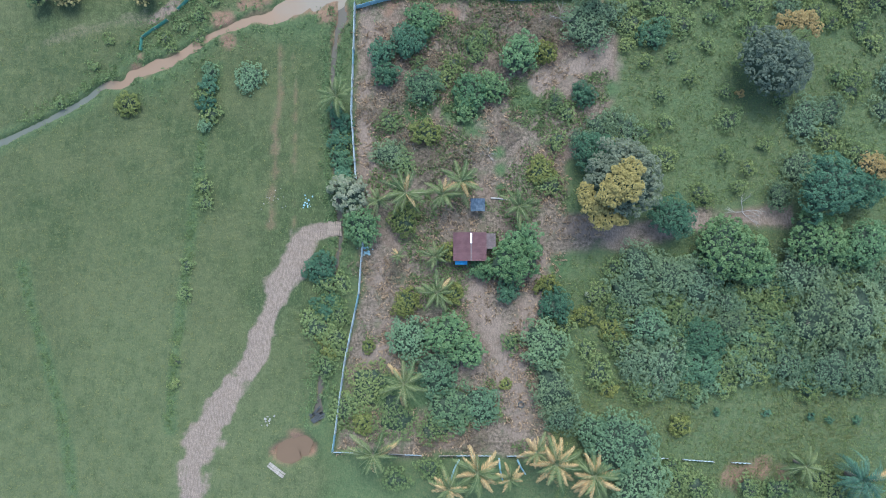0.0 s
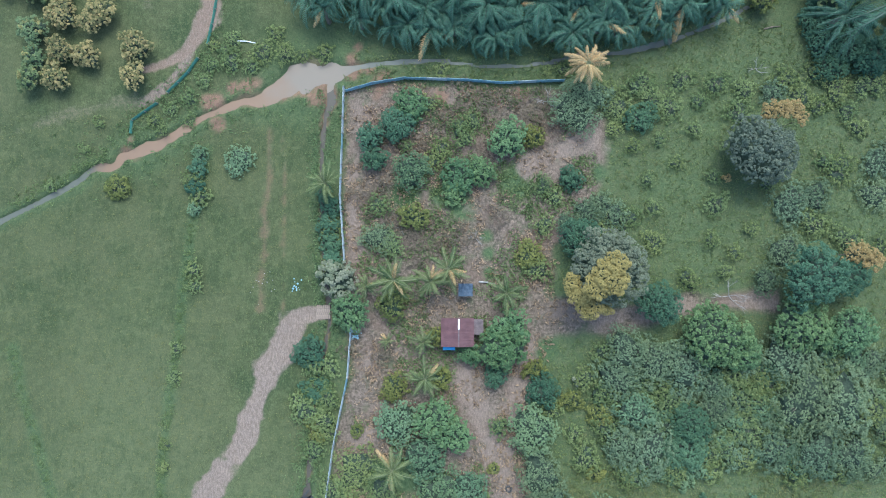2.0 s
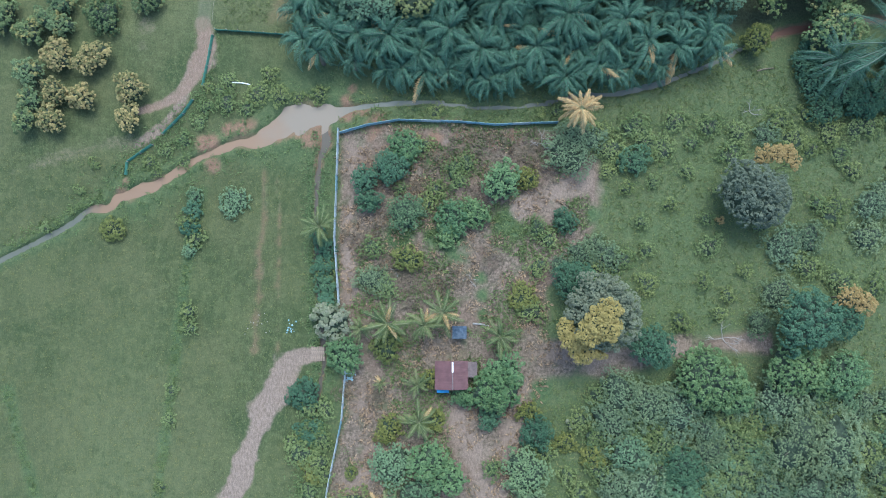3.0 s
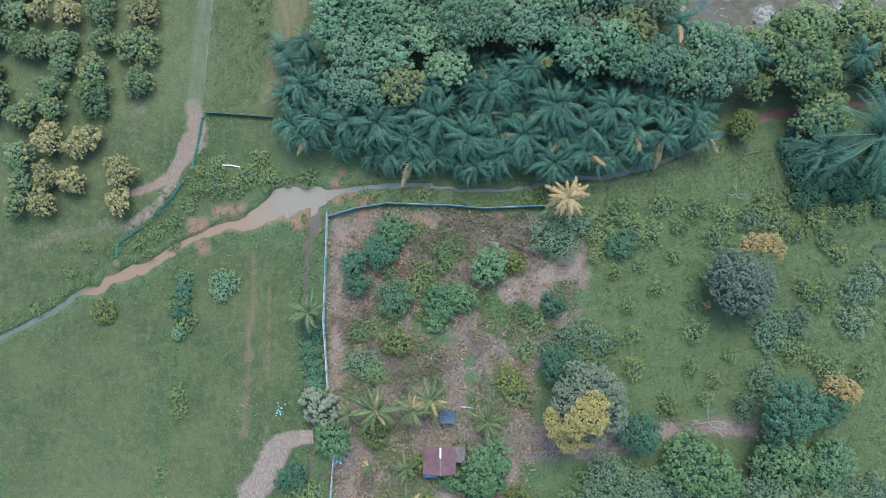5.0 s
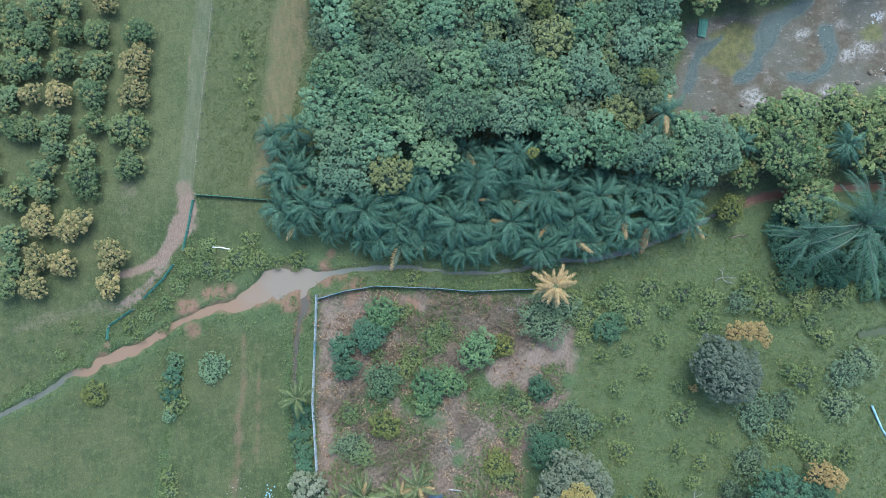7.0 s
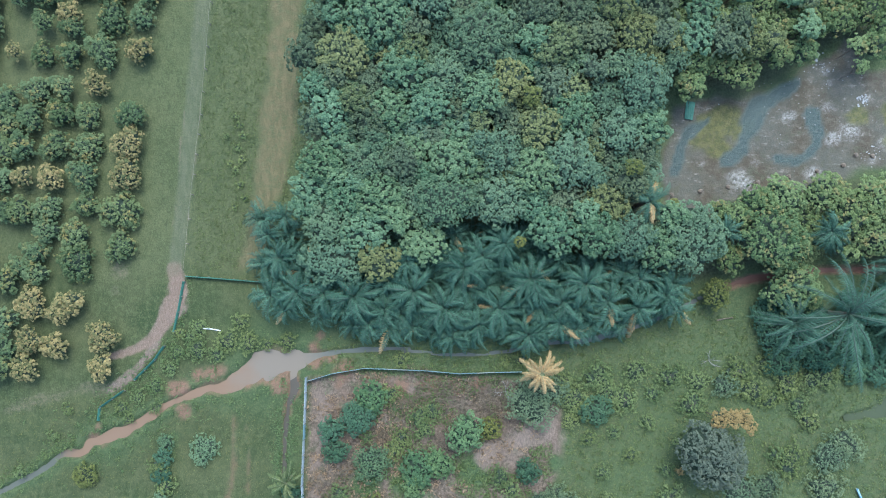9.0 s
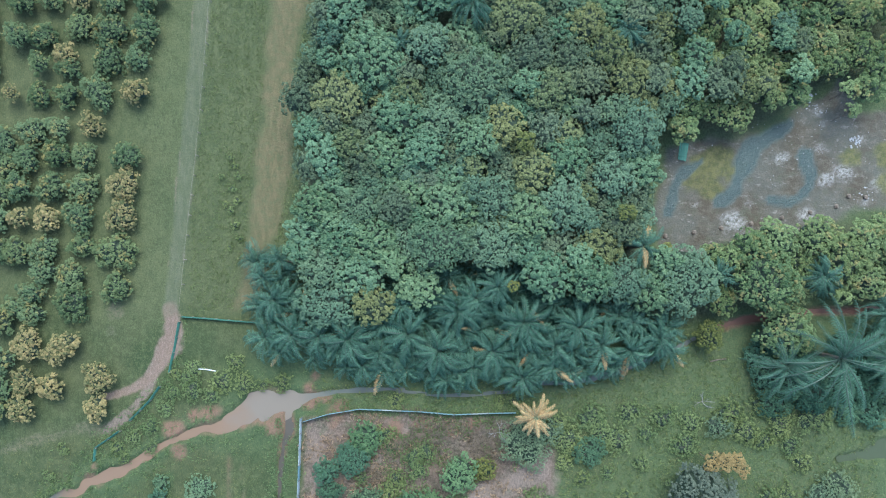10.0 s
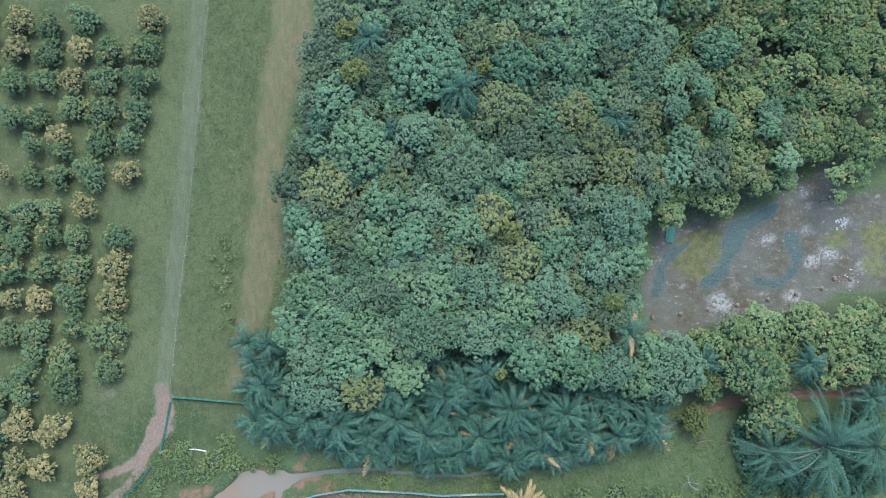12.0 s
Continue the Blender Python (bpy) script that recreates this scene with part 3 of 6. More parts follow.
def crown_mesh(name, seed, mat, r, deep, bump, rosette, leaves, cover, rough, core):
    """A crown r metres in radius and deep metres high, base at z = 0: rosettes of leaves over many small lobes."""
    rng = np.random.default_rng(seed)
    phase = rng.uniform(0, math.tau, 4)

    def girth(a):
        return 1 + rough * (0.55 * np.sin(2 * a + phase[0]) + 0.55 * np.sin(3 * a + phase[1]) + 0.4 * np.sin(5 * a + phase[2]) + 0.3 * np.sin(8 * a + phase[3]))
    n = max(5, int(2.1 * (r / bump) ** 2))
    k = np.arange(n)
    z = np.clip(1 - (k + 0.5) / n * 1.05, -0.05, 1)
    a = k * 2.39996 + rng.normal(size=n) * 0.12
    q = np.sqrt(np.maximum(0, 1 - z * z)) * girth(a)
    s = bump * rng.uniform(0.7, 1.3, n)
    high = deep - bump * 0.8
    wide = r - bump * 0.75
    lobes = np.stack([q * np.cos(a) * wide, q * np.sin(a) * wide, np.maximum(z, 0) ** 0.8 * high * rng.uniform(1 - 0.5 * rough, 1 + 0.5 * rough, n)], -1)
    lobes[:, :2] += rng.normal(size=(n, 2)) * bump * 0.22
    count = int(cover * 2.2 * (r * r + r * deep) / rosette ** 2 / 2)
    pick = rng.choice(n, count * 3, p=s ** 2 * (0.45 + z) / (s ** 2 * (0.45 + z)).sum())
    d = unit(rng.normal(size=(count * 3, 3)) + (0, 0, 0.55))
    p = lobes[pick] + d * (s[pick] * rng.uniform(0.84, 1.08, count * 3))[:, None]
    gap = np.linalg.norm(p[:, None] - lobes[None], axis=2) - 0.82 * s[None]
    gap[np.arange(len(p)), pick] = 1
    ok = []
    for i in np.flatnonzero((gap.min(1) > 0) & (d[:, 2] > -0.35)):
        if len(ok) < count and (not ok or ((p[ok] - p[i]) ** 2).sum(1).min() > (0.9 * rosette) ** 2):
            ok.append(i)
    p, m = p[ok], len(ok)
    nor = unit(d[ok] * 0.8 + np.array([0, 0, 0.45]) + rng.normal(size=(m, 3)) * 0.16)
    u = unit(np.cross(nor, (0.31, 0.82, 0.48)))
    w = np.cross(nor, u)
    turn = (np.arange(leaves) * math.tau / leaves)[None] + rng.uniform(0, math.tau, (m, 1)) + rng.normal(size=(m, leaves)) * 0.25
    ray = u[:, None] * np.cos(turn)[..., None] + w[:, None] * np.sin(turn)[..., None]
    side = w[:, None] * np.cos(turn)[..., None] - u[:, None] * np.sin(turn)[..., None]
    size = (rosette * rng.uniform(0.75, 1.25, (m, 1)) * rng.uniform(0.85, 1.15, (m, leaves)))[..., None]
    sag = rng.uniform(0.25, 0.75, (m, leaves, 1))
    up = nor[:, None] * size
    mid = p[:, None] + ray * size * 0.58 + up * 0.06
    kites = np.stack([mid + side * size * 0.42, p[:, None] + ray * size - up * sag, mid - side * size * 0.42], 2).reshape(-1, 3)
    V = np.vstack([p + nor * rosette * 0.1, kites])
    at = m + 3 * np.arange(m * leaves)
    faces = np.stack([np.repeat(np.arange(m), leaves), at, at + 1, at + 2], -1).tolist()
    # added inner dome, coloured dark so gaps between rosettes look shaded
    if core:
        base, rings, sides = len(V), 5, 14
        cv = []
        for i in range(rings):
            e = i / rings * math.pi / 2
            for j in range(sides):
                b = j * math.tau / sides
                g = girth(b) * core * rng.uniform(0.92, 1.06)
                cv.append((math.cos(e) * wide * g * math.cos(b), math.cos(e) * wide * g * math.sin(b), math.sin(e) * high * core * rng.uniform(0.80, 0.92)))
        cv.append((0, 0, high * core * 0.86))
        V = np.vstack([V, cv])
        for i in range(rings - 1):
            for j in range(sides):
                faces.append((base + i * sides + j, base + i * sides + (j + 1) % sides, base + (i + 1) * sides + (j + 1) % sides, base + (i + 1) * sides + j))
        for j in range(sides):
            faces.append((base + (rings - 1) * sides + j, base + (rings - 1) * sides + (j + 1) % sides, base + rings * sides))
    return mesh_from(name, V, faces, [mat, M_GAP_SHADE], [0] * (m * leaves) + [1] * (len(faces) - m * leaves))


def limb(bm, a, b, ra, rb, sides=6):
    a, b = Vector(a), Vector(b)
    t = (b - a).normalized()
    u = t.orthogonal().normalized()
    w = t.cross(u)
    rings = []
    for c, r in ((a, ra), ((a + b) / 2 + u * (b - a).length * 0.05, (ra + rb) / 2), (b, rb)):
        rings.append([bm.verts.new(c + (u * math.cos(k * math.tau / sides) + w * math.sin(k * math.tau / sides)) * r) for k in range(sides)])
    for p, q in zip(rings[:-1], rings[1:]):
        for k in range(sides):
            bm.faces.new((p[k], p[(k + 1) % sides], q[(k + 1) % sides], q[k]))
    bm.faces.new(rings[-1])


def finish(name, bm, mat, smooth=False):
    me = bpy.data.meshes.new(name)
    bm.normal_update()
    bm.to_mesh(me), bm.free()
    me.materials.append(mat)
    if smooth:
        me.polygons.foreach_set("use_smooth", np.ones(len(me.polygons), bool))
    return me


def part(name, bm, mat, parent, label=""):
    me = finish(name, bm, mat) if isinstance(bm, bmesh.types.BMesh) else bm
    ob = new(name, me)
    ob.parent = parent
    return tagged(ob, label)


def trunk_mesh(seed, stems=1, thick=0.06):
    rng = random.Random(seed)
    bm = bmesh.new()
    for s in range(stems):
        x, y = (rng.uniform(-0.12, 0.12), rng.uniform(-0.12, 0.12)) if stems > 1 else (0, 0)
        top = (x * 2 + rng.uniform(-0.05, 0.05), y * 2 + rng.uniform(-0.05, 0.05), 0.5)
        limb(bm, (x, y, -0.12), top, thick, thick * 0.6)
        for k in range(2):
            a = rng.uniform(0, math.tau)
            limb(bm, (top[0], top[1], 0.42), (top[0] + 0.5 * math.cos(a), top[1] + 0.5 * math.sin(a), rng.uniform(0.62, 0.8)), thick * 0.5, thick * 0.15, 5)
    return finish("trunk", bm, M_BARK, True)


# kind: name, label, category, leaf, lobe radius, rosette radius, leaves, depth to radius, cover, roughness of outline, core, stems, variants
PLANTS = {
    "mango": ("mango_tree", "large dense grey-green mango tree in dry grass", "tree", "mango", 0.65, 0.22, 5, 0.85, 1.25, 0.10, 0.92, 1, 2),
    "teal": ("leafy_tree", "dense dark blue-green leafy tree", "tree", "teal", 0.55, 0.20, 5, 0.75, 1.25, 0.14, 0.9, 1, 3),
    "green": ("broadleaf_tree", "mid-green broadleaf tree with bushy crown", "tree", "green", 0.60, 0.27, 5, 0.75, 1.15, 0.14, 0.86, 1, 3),
    "soft": ("feathery_tree", "soft pale-green fine-leaved tree", "tree", "soft", 0.50, 0.16, 5, 0.62, 0.95, 0.18, 0.84, 1, 2),
    "olive": ("olive_green_shrub", "yellowish olive-green leafy shrub", "shrub", "olive", 0.35, 0.19, 5, 0.75, 1.1, 0.18, 0.8, 1, 3),
    "pale": ("pale_tree", "whitish-green tree with large pale leaves", "tree", "pale", 0.55, 0.36, 6, 0.8, 1.1, 0.16, 0.8, 1, 1),
    "grey": ("scrub_tree", "sparse grey-green scrub tree with thin leaves", "tree", "grey", 0.42, 0.17, 4, 0.6, 0.85, 0.26, 0.74, 2, 3),
    "scrub": ("wild_shrub", "rough green wild shrub in tall grass", "shrub", "scrub", 0.34, 0.18, 4, 0.5, 0.85, 0.30, 0.7, 3, 4),
    "brush": ("dry_brush", "tangled brown-grey dry brush on bare soil", "shrub", "brush", 0.30, 0.17, 3, 0.4, 0.6, 0.34, 0, 1, 3),
    "yellow": ("blossoming_tree", "tree crown covered in bright yellow blossom", "tree", "yellow", 0.42, 0.18, 6, 0.85, 1.5, 0.22, 0.9, 1, 2),
    "orange": ("russet_tree", "tree crown of orange-tan young leaves", "tree", "orange", 0.40, 0.20, 5, 0.75, 1.1, 0.24, 0.8, 1, 1),
    "forest": ("forest_tree", "tall forest tree with clumped green leaves", "tree", "forest", 0.6, 0.3, 6, 0.7, 1.25, 0.13, 0.88, 1, 3),
    "forest_fine": ("forest_tree", "tall forest tree with smooth fine-leaved crown", "tree", "fine", 0.70, 0.21, 5, 0.7, 1.15, 0.10, 0.92, 1, 3),
    "forest_dull": ("forest_tree", "tall forest tree with dull brownish-green crown", "tree", "dusk", 0.62, 0.25, 5, 0.6, 1.0, 0.16, 0.88, 1, 3),
    "forest_gold": ("forest_tree", "tall forest tree with yellowish young leaves", "tree", "gold", 0.55, 0.27, 5, 0.66, 1.05, 0.14, 0.88, 1, 3),
    "wood": ("bright_tree", "rounded tree with yellow-green young leaves", "tree", "wood", 0.62, 0.25, 5, 0.85, 1.15, 0.16, 0.88, 1, 4),
    "orchard": ("orchard_tree", "small round green orchard tree on mown grass", "tree", "orchard", 0.4, 0.24, 5, 0.85, 1.1, 0.22, 0.84, 1, 4),
    "bloom": ("blooming_orchard_tree", "small orchard tree covered in cream-yellow blossom", "tree", "bloom", 0.36, 0.20, 6, 0.85, 1.2, 0.24, 0.84, 1, 4),
}
SIZES = (0.6, 0.9, 1.3, 1.8, 2.3, 2.9, 3.6, 4.6)
made, trunks = {}, {}
dice = random.Random(11)


def plant(kind, x, y, r, h, group=""):
    """A tree or shrub of crown radius r and height h, standing at x, y."""
    name, label, cat, leaf, bump, rosette, leaves, depth, cover, rough, core, stems, variants = PLANTS[kind]
    size = min(SIZES, key=lambda v: abs(v - r))
    key = (kind, size, dice.randrange(variants))
    if key not in made:
        seed = sum(map(ord, kind)) * 100 + int(size * 10) * 5 + key[2]
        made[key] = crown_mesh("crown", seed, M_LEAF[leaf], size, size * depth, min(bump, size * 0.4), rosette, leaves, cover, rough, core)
    if (stems, key[2]) not in trunks:
        trunks[stems, key[2]] = trunk_mesh(key[2] + 20 * stems, stems, 0.06 if stems == 1 else 0.035)
    ob = tagged(new(name), label, cat, group)
    ob.matrix_basis = pose(x, y, ground_z(x, y) - 0.02, 0, 0, dice.uniform(0, 360))
    k = r / size
    tall = min(size * depth * k * dice.uniform(0.92, 1.08), 0.92 * h)
    part("trunk", trunks[stems, key[2]], None, ob).matrix_basis = Matrix.Diagonal((r * 0.9, r * 0.9, h * 0.98, 1))
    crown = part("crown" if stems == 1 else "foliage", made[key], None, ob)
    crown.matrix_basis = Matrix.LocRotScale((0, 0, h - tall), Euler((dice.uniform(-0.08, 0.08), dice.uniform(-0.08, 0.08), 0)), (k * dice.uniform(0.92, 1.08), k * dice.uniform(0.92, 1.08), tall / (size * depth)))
    return ob


def grove(kind, rows, group=""):
    for x, y, r, h in rows:
        plant(kind, x, y, r, h, group)


# farmyard and pasture trees: x, y, crown radius, height
grove("mango", [(16.4, -20.0, 5.0, 9.3), (36.5, -4.7, 4.6, 7.5)])
grove("yellow", [(15.6, -21.2, 2.3, 10.8), (14.0, -22.3, 1.7, 10.0), (16.3, -19.8, 1.7, 10.8), (11.6, -22.0, 1.4, 7.5), (12.3, -23.5, 1.4, 7.5), (14.1, -24.9, 1.6, 7.0), (13.0, -24.4, 1.3, 7.0), (16.1, -25.2, 0.9, 6.0)])
grove("orange", [(37.5, 0.3, 1.3, 6.0), (38.9, 0.4, 1.2, 6.3), (40.3, 0.4, 1.3, 6.3), (41.3, -0.7, 0.9, 6.0), (48.4, -18.1, 1.9, 5.5), (50.4, -18.8, 1.5, 5.0), (33.6, -7.6, 0.6, 1.0)])
grove("teal", [(42.3, -21.0, 4.0, 8.0), (47.8, -20.9, 2.7, 5.0)])
grove("teal", [(-14.7, -2.2, 2, 2.6), (-14.1, -5, 1.9, 2.4), (-11.1, -0.5, 2.6, 3), (13.4, -15.8, 2.7, 4), (23.4, -24.5, 2.9, 4.5), (8.4, -36, 2.2, 2.5), (27.7, -40.4, 2.8, 3), (27, -43.7, 2.9, 2.6), (22.1, 0.6, 2.3, 2), (2.2, -34.2, 1.6, 2), (12.5, -7.8, 1.8, 1.8)])
grove("teal", [(46.9, 11.2, 2.5, 2.5), (49.9, 10.1, 2.8, 2.8), (52.9, 8.5, 2.6, 2.6), (45.6, 13.6, 2.0, 2.0), (47.7, 7.4, 2.2, 2.2), (56.3, 10.0, 2.8, 2.8), (46.5, 15.6, 2.0, 2.0), (51.2, 16.8, 1.9, 1.8), (57.7, 15.1, 2.6, 2.6), (51.5, 13.5, 2.6, 2.6), (59.5, 9.5, 2.6, 2.6), (61.5, 12.0, 2.6, 2.6), (60.5, 6.5, 2.4, 2.2), (63.0, 9.0, 2.6, 2.4), (58.0, 6.2, 2.0, 1.8), (62.5, 16.0, 2.6, 2.6)], "dark shrubs under the palms")
grove("green", [(3.9, -2.5, 2.8, 3.4), (-9.1, 2.4, 2.3, 2.5), (-2.6, -7.5, 2.6, 2.4), (0.2, -6.7, 2.1, 2.2), (-3.3, -9.6, 2, 1.8), (-17.1, -25.7, 2.6, 3.3), (3, -30.2, 3.5, 4.2), (4, -27.9, 2.5, 3.6), (-1.5, -31.2, 1.6, 1.8), (-6, -39.7, 2.8, 3.4), (-3.2, -41.9, 2.5, 3.2), (30.9, -28.8, 4.6, 5.2), (41.8, -27.3, 3.8, 4.8), (48.2, -28, 3.3, 4.6), (34.3, -30.9, 2.6, 3.4), (45.9, -29.1, 2.6, 3.5)])
grove("soft", [(-9.1, -6.7, 2.7, 2.6), (-10.8, -40.4, 3, 2.6), (-7.4, -44.8, 3.1, 2.6), (6.9, -41.1, 3.1, 3), (16.5, -53.7, 4.7, 5), (18.7, -58, 3.7, 4.5), (13.7, -52.7, 2.9, 3), (20.5, -38.6, 2.4, 2.6), (-5.2, -49.6, 3.1, 1.8), (-1.5, -49.3, 2.7, 1.6)])
grove("olive", [(7.3, -2, 1.8, 1.8), (-8.8, -12.9, 2, 2), (-11.6, -24.5, 2.2, 2.6), (-5.6, -29, 1.6, 2), (-11.3, -35.7, 2.1, 2), (-5.2, -34.6, 1.5, 1.6), (12.4, -37.5, 1.6, 1.2), (16, -39.4, 1.8, 1.2), (1.8, -46.4, 0.9, 0.9), (-16.4, -41.6, 1, 1), (15.4, -47.1, 1.2, 0.9), (24.6, -51.8, 1.5, 1.3), (7.4, -33.4, 1.6, 1.6), (6.8, -18, 2.1, 1.4), (-17.1, -51.6, 1.5, 1)])
grove("grey", [(14.5, -12.5, 2.2, 1.8), (18.0, -12.6, 2.4, 1.8), (16.3, -11.2, 2.0, 1.5), (38.3, -21.5, 2.2, 2.0), (11.9, -13.6, 1.6, 1.4)], "scrub trees")
grove("teal", [(-20.2, -11.5, 1.6, 1.4), (-20.4, -13.9, 1.6, 1.5), (-20.1, -16.3, 1.6, 1.4), (-19.8, -18.6, 1.4, 1.3), (-20.8, -9.6, 1.2, 1.2), (-22.7, -31.2, 2.3, 1.8), (-21.9, -36.2, 2.1, 1.6), (-38.4, -6.3, 1.4, 1.3), (-38.8, -8.6, 1.5, 1.2)], "dark shrubs by the ditches")
grove("soft", [(-32.7, -5.2, 2.2, 1.2), (-38.2, -4.3, 1.2, 1.0), (-38.7, -11.8, 1.1, 1.0)], "dark shrubs by the ditches")
grove("olive", [(-49.4, -8.8, 1.8, 1.5), (-22.4, -40.2, 1.3, 1.2), (-21.6, -42.2, 1.1, 1.0)])
grove("pale", [(-18.8, -21.5, 2.6, 3.4), (13.1, -35.1, 0.9, 1.2)])
grove("grey", [(12.9, 1.6, 3.5, 2.8), (14.6, 3.5, 3, 2.6), (-13.5, -15.8, 2.6, 1.6), (19.4, -30.9, 3.4, 3), (23.5, -32.3, 3.2, 2.8), (27.1, -33.1, 3.4, 2.8), (21.8, -44, 4.1, 2.8), (19, -43.3, 2.9, 2.4), (42.6, -37.4, 4.8, 4), (47.2, -37.4, 4.1, 4), (40.9, -31.6, 3.7, 3.2), (30.8, -38.6, 2.6, 2.4), (44.2, -44, 3.5, 3), (48.6, -44.3, 3.1, 2.8), (38.7, -43.3, 2.9, 2.4), (8, -47, 3.4, 2.6), (9.4, -50.6, 2.6, 2.2), (18.4, -34.5, 3.2, 2.4), (31, -36, 2.2, 2)], "scrub trees")
grove("grey", [(41.9, -11.2, 3.1, 1.5), (45.3, -10.1, 2.5, 1.5), (40.9, -17.6, 2.8, 1.5), (54.2, -5.5, 2.8, 1.5), (53.3, -10, 2.5, 1.5), (56.5, -3.9, 2.3, 1.5), (39.9, 4.1, 1.9, 1.5)], "scrub trees")
grove("brush", [(-13.6, -11.3, 2.1, 0.8), (-8.3, -15.6, 2.1, 0.8), (-10.9, -14.0, 1.8, 0.8), (-5.2, 0.7, 2.2, 0.8), (-1.4, 3.8, 2.8, 0.8), (2.5, 2.2, 2.8, 0.8), (7.1, 3.0, 2.3, 0.8), (-9.8, -2.8, 2.0, 0.8), (7.1, 0.5, 2.3, 0.8), (10.1, -0.2, 2.6, 0.8), (-2.9, -15.6, 2.0, 0.8), (-15.9, -10.2, 1.7, 0.8), (-6.7, -3.4, 1.7, 0.8), (0.9, -3.9, 1.7, 0.8), (-12.9, -8.2, 1.5, 0.8), (2.4, -12.9, 1.7, 0.8), (-5.2, -17.1, 1.8, 0.8), (-8.2, -18.6, 1.5, 0.8), (-17.3, -30.8, 1.4, 0.8), (-12.8, -31.5, 1.5, 0.8), (-8.2, -53.8, 1.9, 0.8), (-2.3, -53.8, 1.9, 0.8)], "dry brush")
THICKET = [(16.7, -30.0), (25.0, -29.3), (29.4, -31.5), (39.9, -31.5), (52.5, -30.0), (58.5, -30.8), (57.9, -47.1), (46.8, -47.2), (32.1, -46.5), (26.8, -49.1), (18.7, -48.0), (17.5, -44.3), (16.0, -40.0), (15.5, -37.0), (17.0, -34.6)]
taken = []
for x, y in np.random.default_rng(17).uniform((10, -58), (62, -28), (2600, 2)):
    r = dice.uniform(0.8, 1.9)
    if float(inside(THICKET, np.array([x]), np.array([y]))[0]) > 0.3 * r and all((x - a) ** 2 + (y - b) ** 2 > (0.62 * (r + c)) ** 2 for a, b, c in taken):
        plant(dice.choice(("grey", "soft", "grey", "soft", "scrub")), x, y, r * 1.15, 0.6 * r + dice.uniform(0.2, 0.7), "thicket shrubs")
        taken.append((x, y, r))
grove("scrub", [(-7.1, 2.5, 1.8, 1.2), (-5.2, -3.7, 1.7, 1.2), (-2.5, -0.6, 1.8, 1.2), (-0.8, 0.2, 1.7, 1.2), (-1.8, -2.3, 1.5, 1.2), (-6, -4.9, 1.4, 1.2), (-13.6, -11.4, 1.8, 1.2), (-11.7, -16.8, 1.8, 1.2), (8.8, -8.8, 1.7, 1.2), (8.8, -14.2, 1.8, 1.2), (10.2, -10.3, 1.5, 1.2), (8, -19.9, 2, 1.2), (-16.4, -46.8, 3.3, 1.2), (-19.4, -49.4, 2.5, 1.2), (-12.7, -50.5, 3.3, 1.2), (-7.5, -52.3, 2.5, 1.2), (2.6, -40.9, 1.5, 1.2), (-9.8, -3.3, 1.2, 1.2)], "wild shrubs")
grove("scrub", [(14.1, -34.5, 1.8, 1.6), (9.6, -38.6, 1.5, 1.6), (12.5, -41.9, 1.4, 0.9), (17, -41.2, 2.2, 1.6), (14, -44.9, 2.2, 1.6), (35.5, -37.5, 3, 1.6), (32.4, -43.4, 2.2, 1.6), (40.5, -40.4, 2.7, 1.6), (41.8, -46.3, 2.2, 1.6), (35.4, -41.2, 2.7, 1.6), (25.2, -37.5, 2.2, 1.6), (22.2, -36, 2.2, 1.6), (33.3, -34.5, 1.9, 1.6), (37.7, -34.5, 2.5, 1.6), (46.6, -33.1, 2.7, 1.6), (25.7, -46.3, 2.2, 1.6), (19.8, -47, 2.2, 1.6), (30.1, -44.8, 1.8, 1.6), (34.9, -45.2, 1.5, 1.6), (16.3, -36.4, 1.9, 1.6)], "wild shrubs")
grove("scrub", [(24.1, -58.7, 2.2, 1.4), (26.9, -60.1, 2.2, 1.4), (33.5, -60.1, 2.2, 1.4), (37.1, -60, 2.2, 1.4), (42.9, -58.6, 2.2, 1.4), (44.3, -60, 2.2, 1.4), (-12.6, -58.8, 1.9, 1.4), (-8.2, -57.4, 1.8, 1.4), (23.4, -57.2, 1.5, 1.4)], "wild shrubs")
grove("scrub", [(32, -11.3, 1.9, 1.1), (31.7, -7.5, 1.1, 1.1), (31.2, -16.2, 1.2, 1.1), (33, -20.4, 1.1, 1.1), (28, -21.5, 1.7, 1.1), (23.6, -11.7, 1.2, 1.1), (21, -3.3, 1.1, 1.1), (22.9, -7.9, 1.1, 1.1), (33, -3.7, 0.6, 1.1), (48.6, -6.3, 2.3, 1.1), (45, -13.9, 2.3, 1.1), (46.7, -5.5, 1.4, 1.1), (49.5, -16.1, 2.3, 1.1), (54, -16.9, 1.7, 1.1), (53.2, 5.3, 2.7, 1.1), (48.6, 4.5, 2.3, 1.1), (43.9, 3.3, 2.3, 1.1), (27.7, 6, 2, 1.1), (22.3, 5.2, 2.3, 1.1), (23.8, 2.9, 2.3, 1.1), (18.7, 2.1, 2.3, 1.1), (17.6, 4.4, 1.7, 1.1), (26.1, 2.1, 1.9, 1.1)], "wild shrubs")
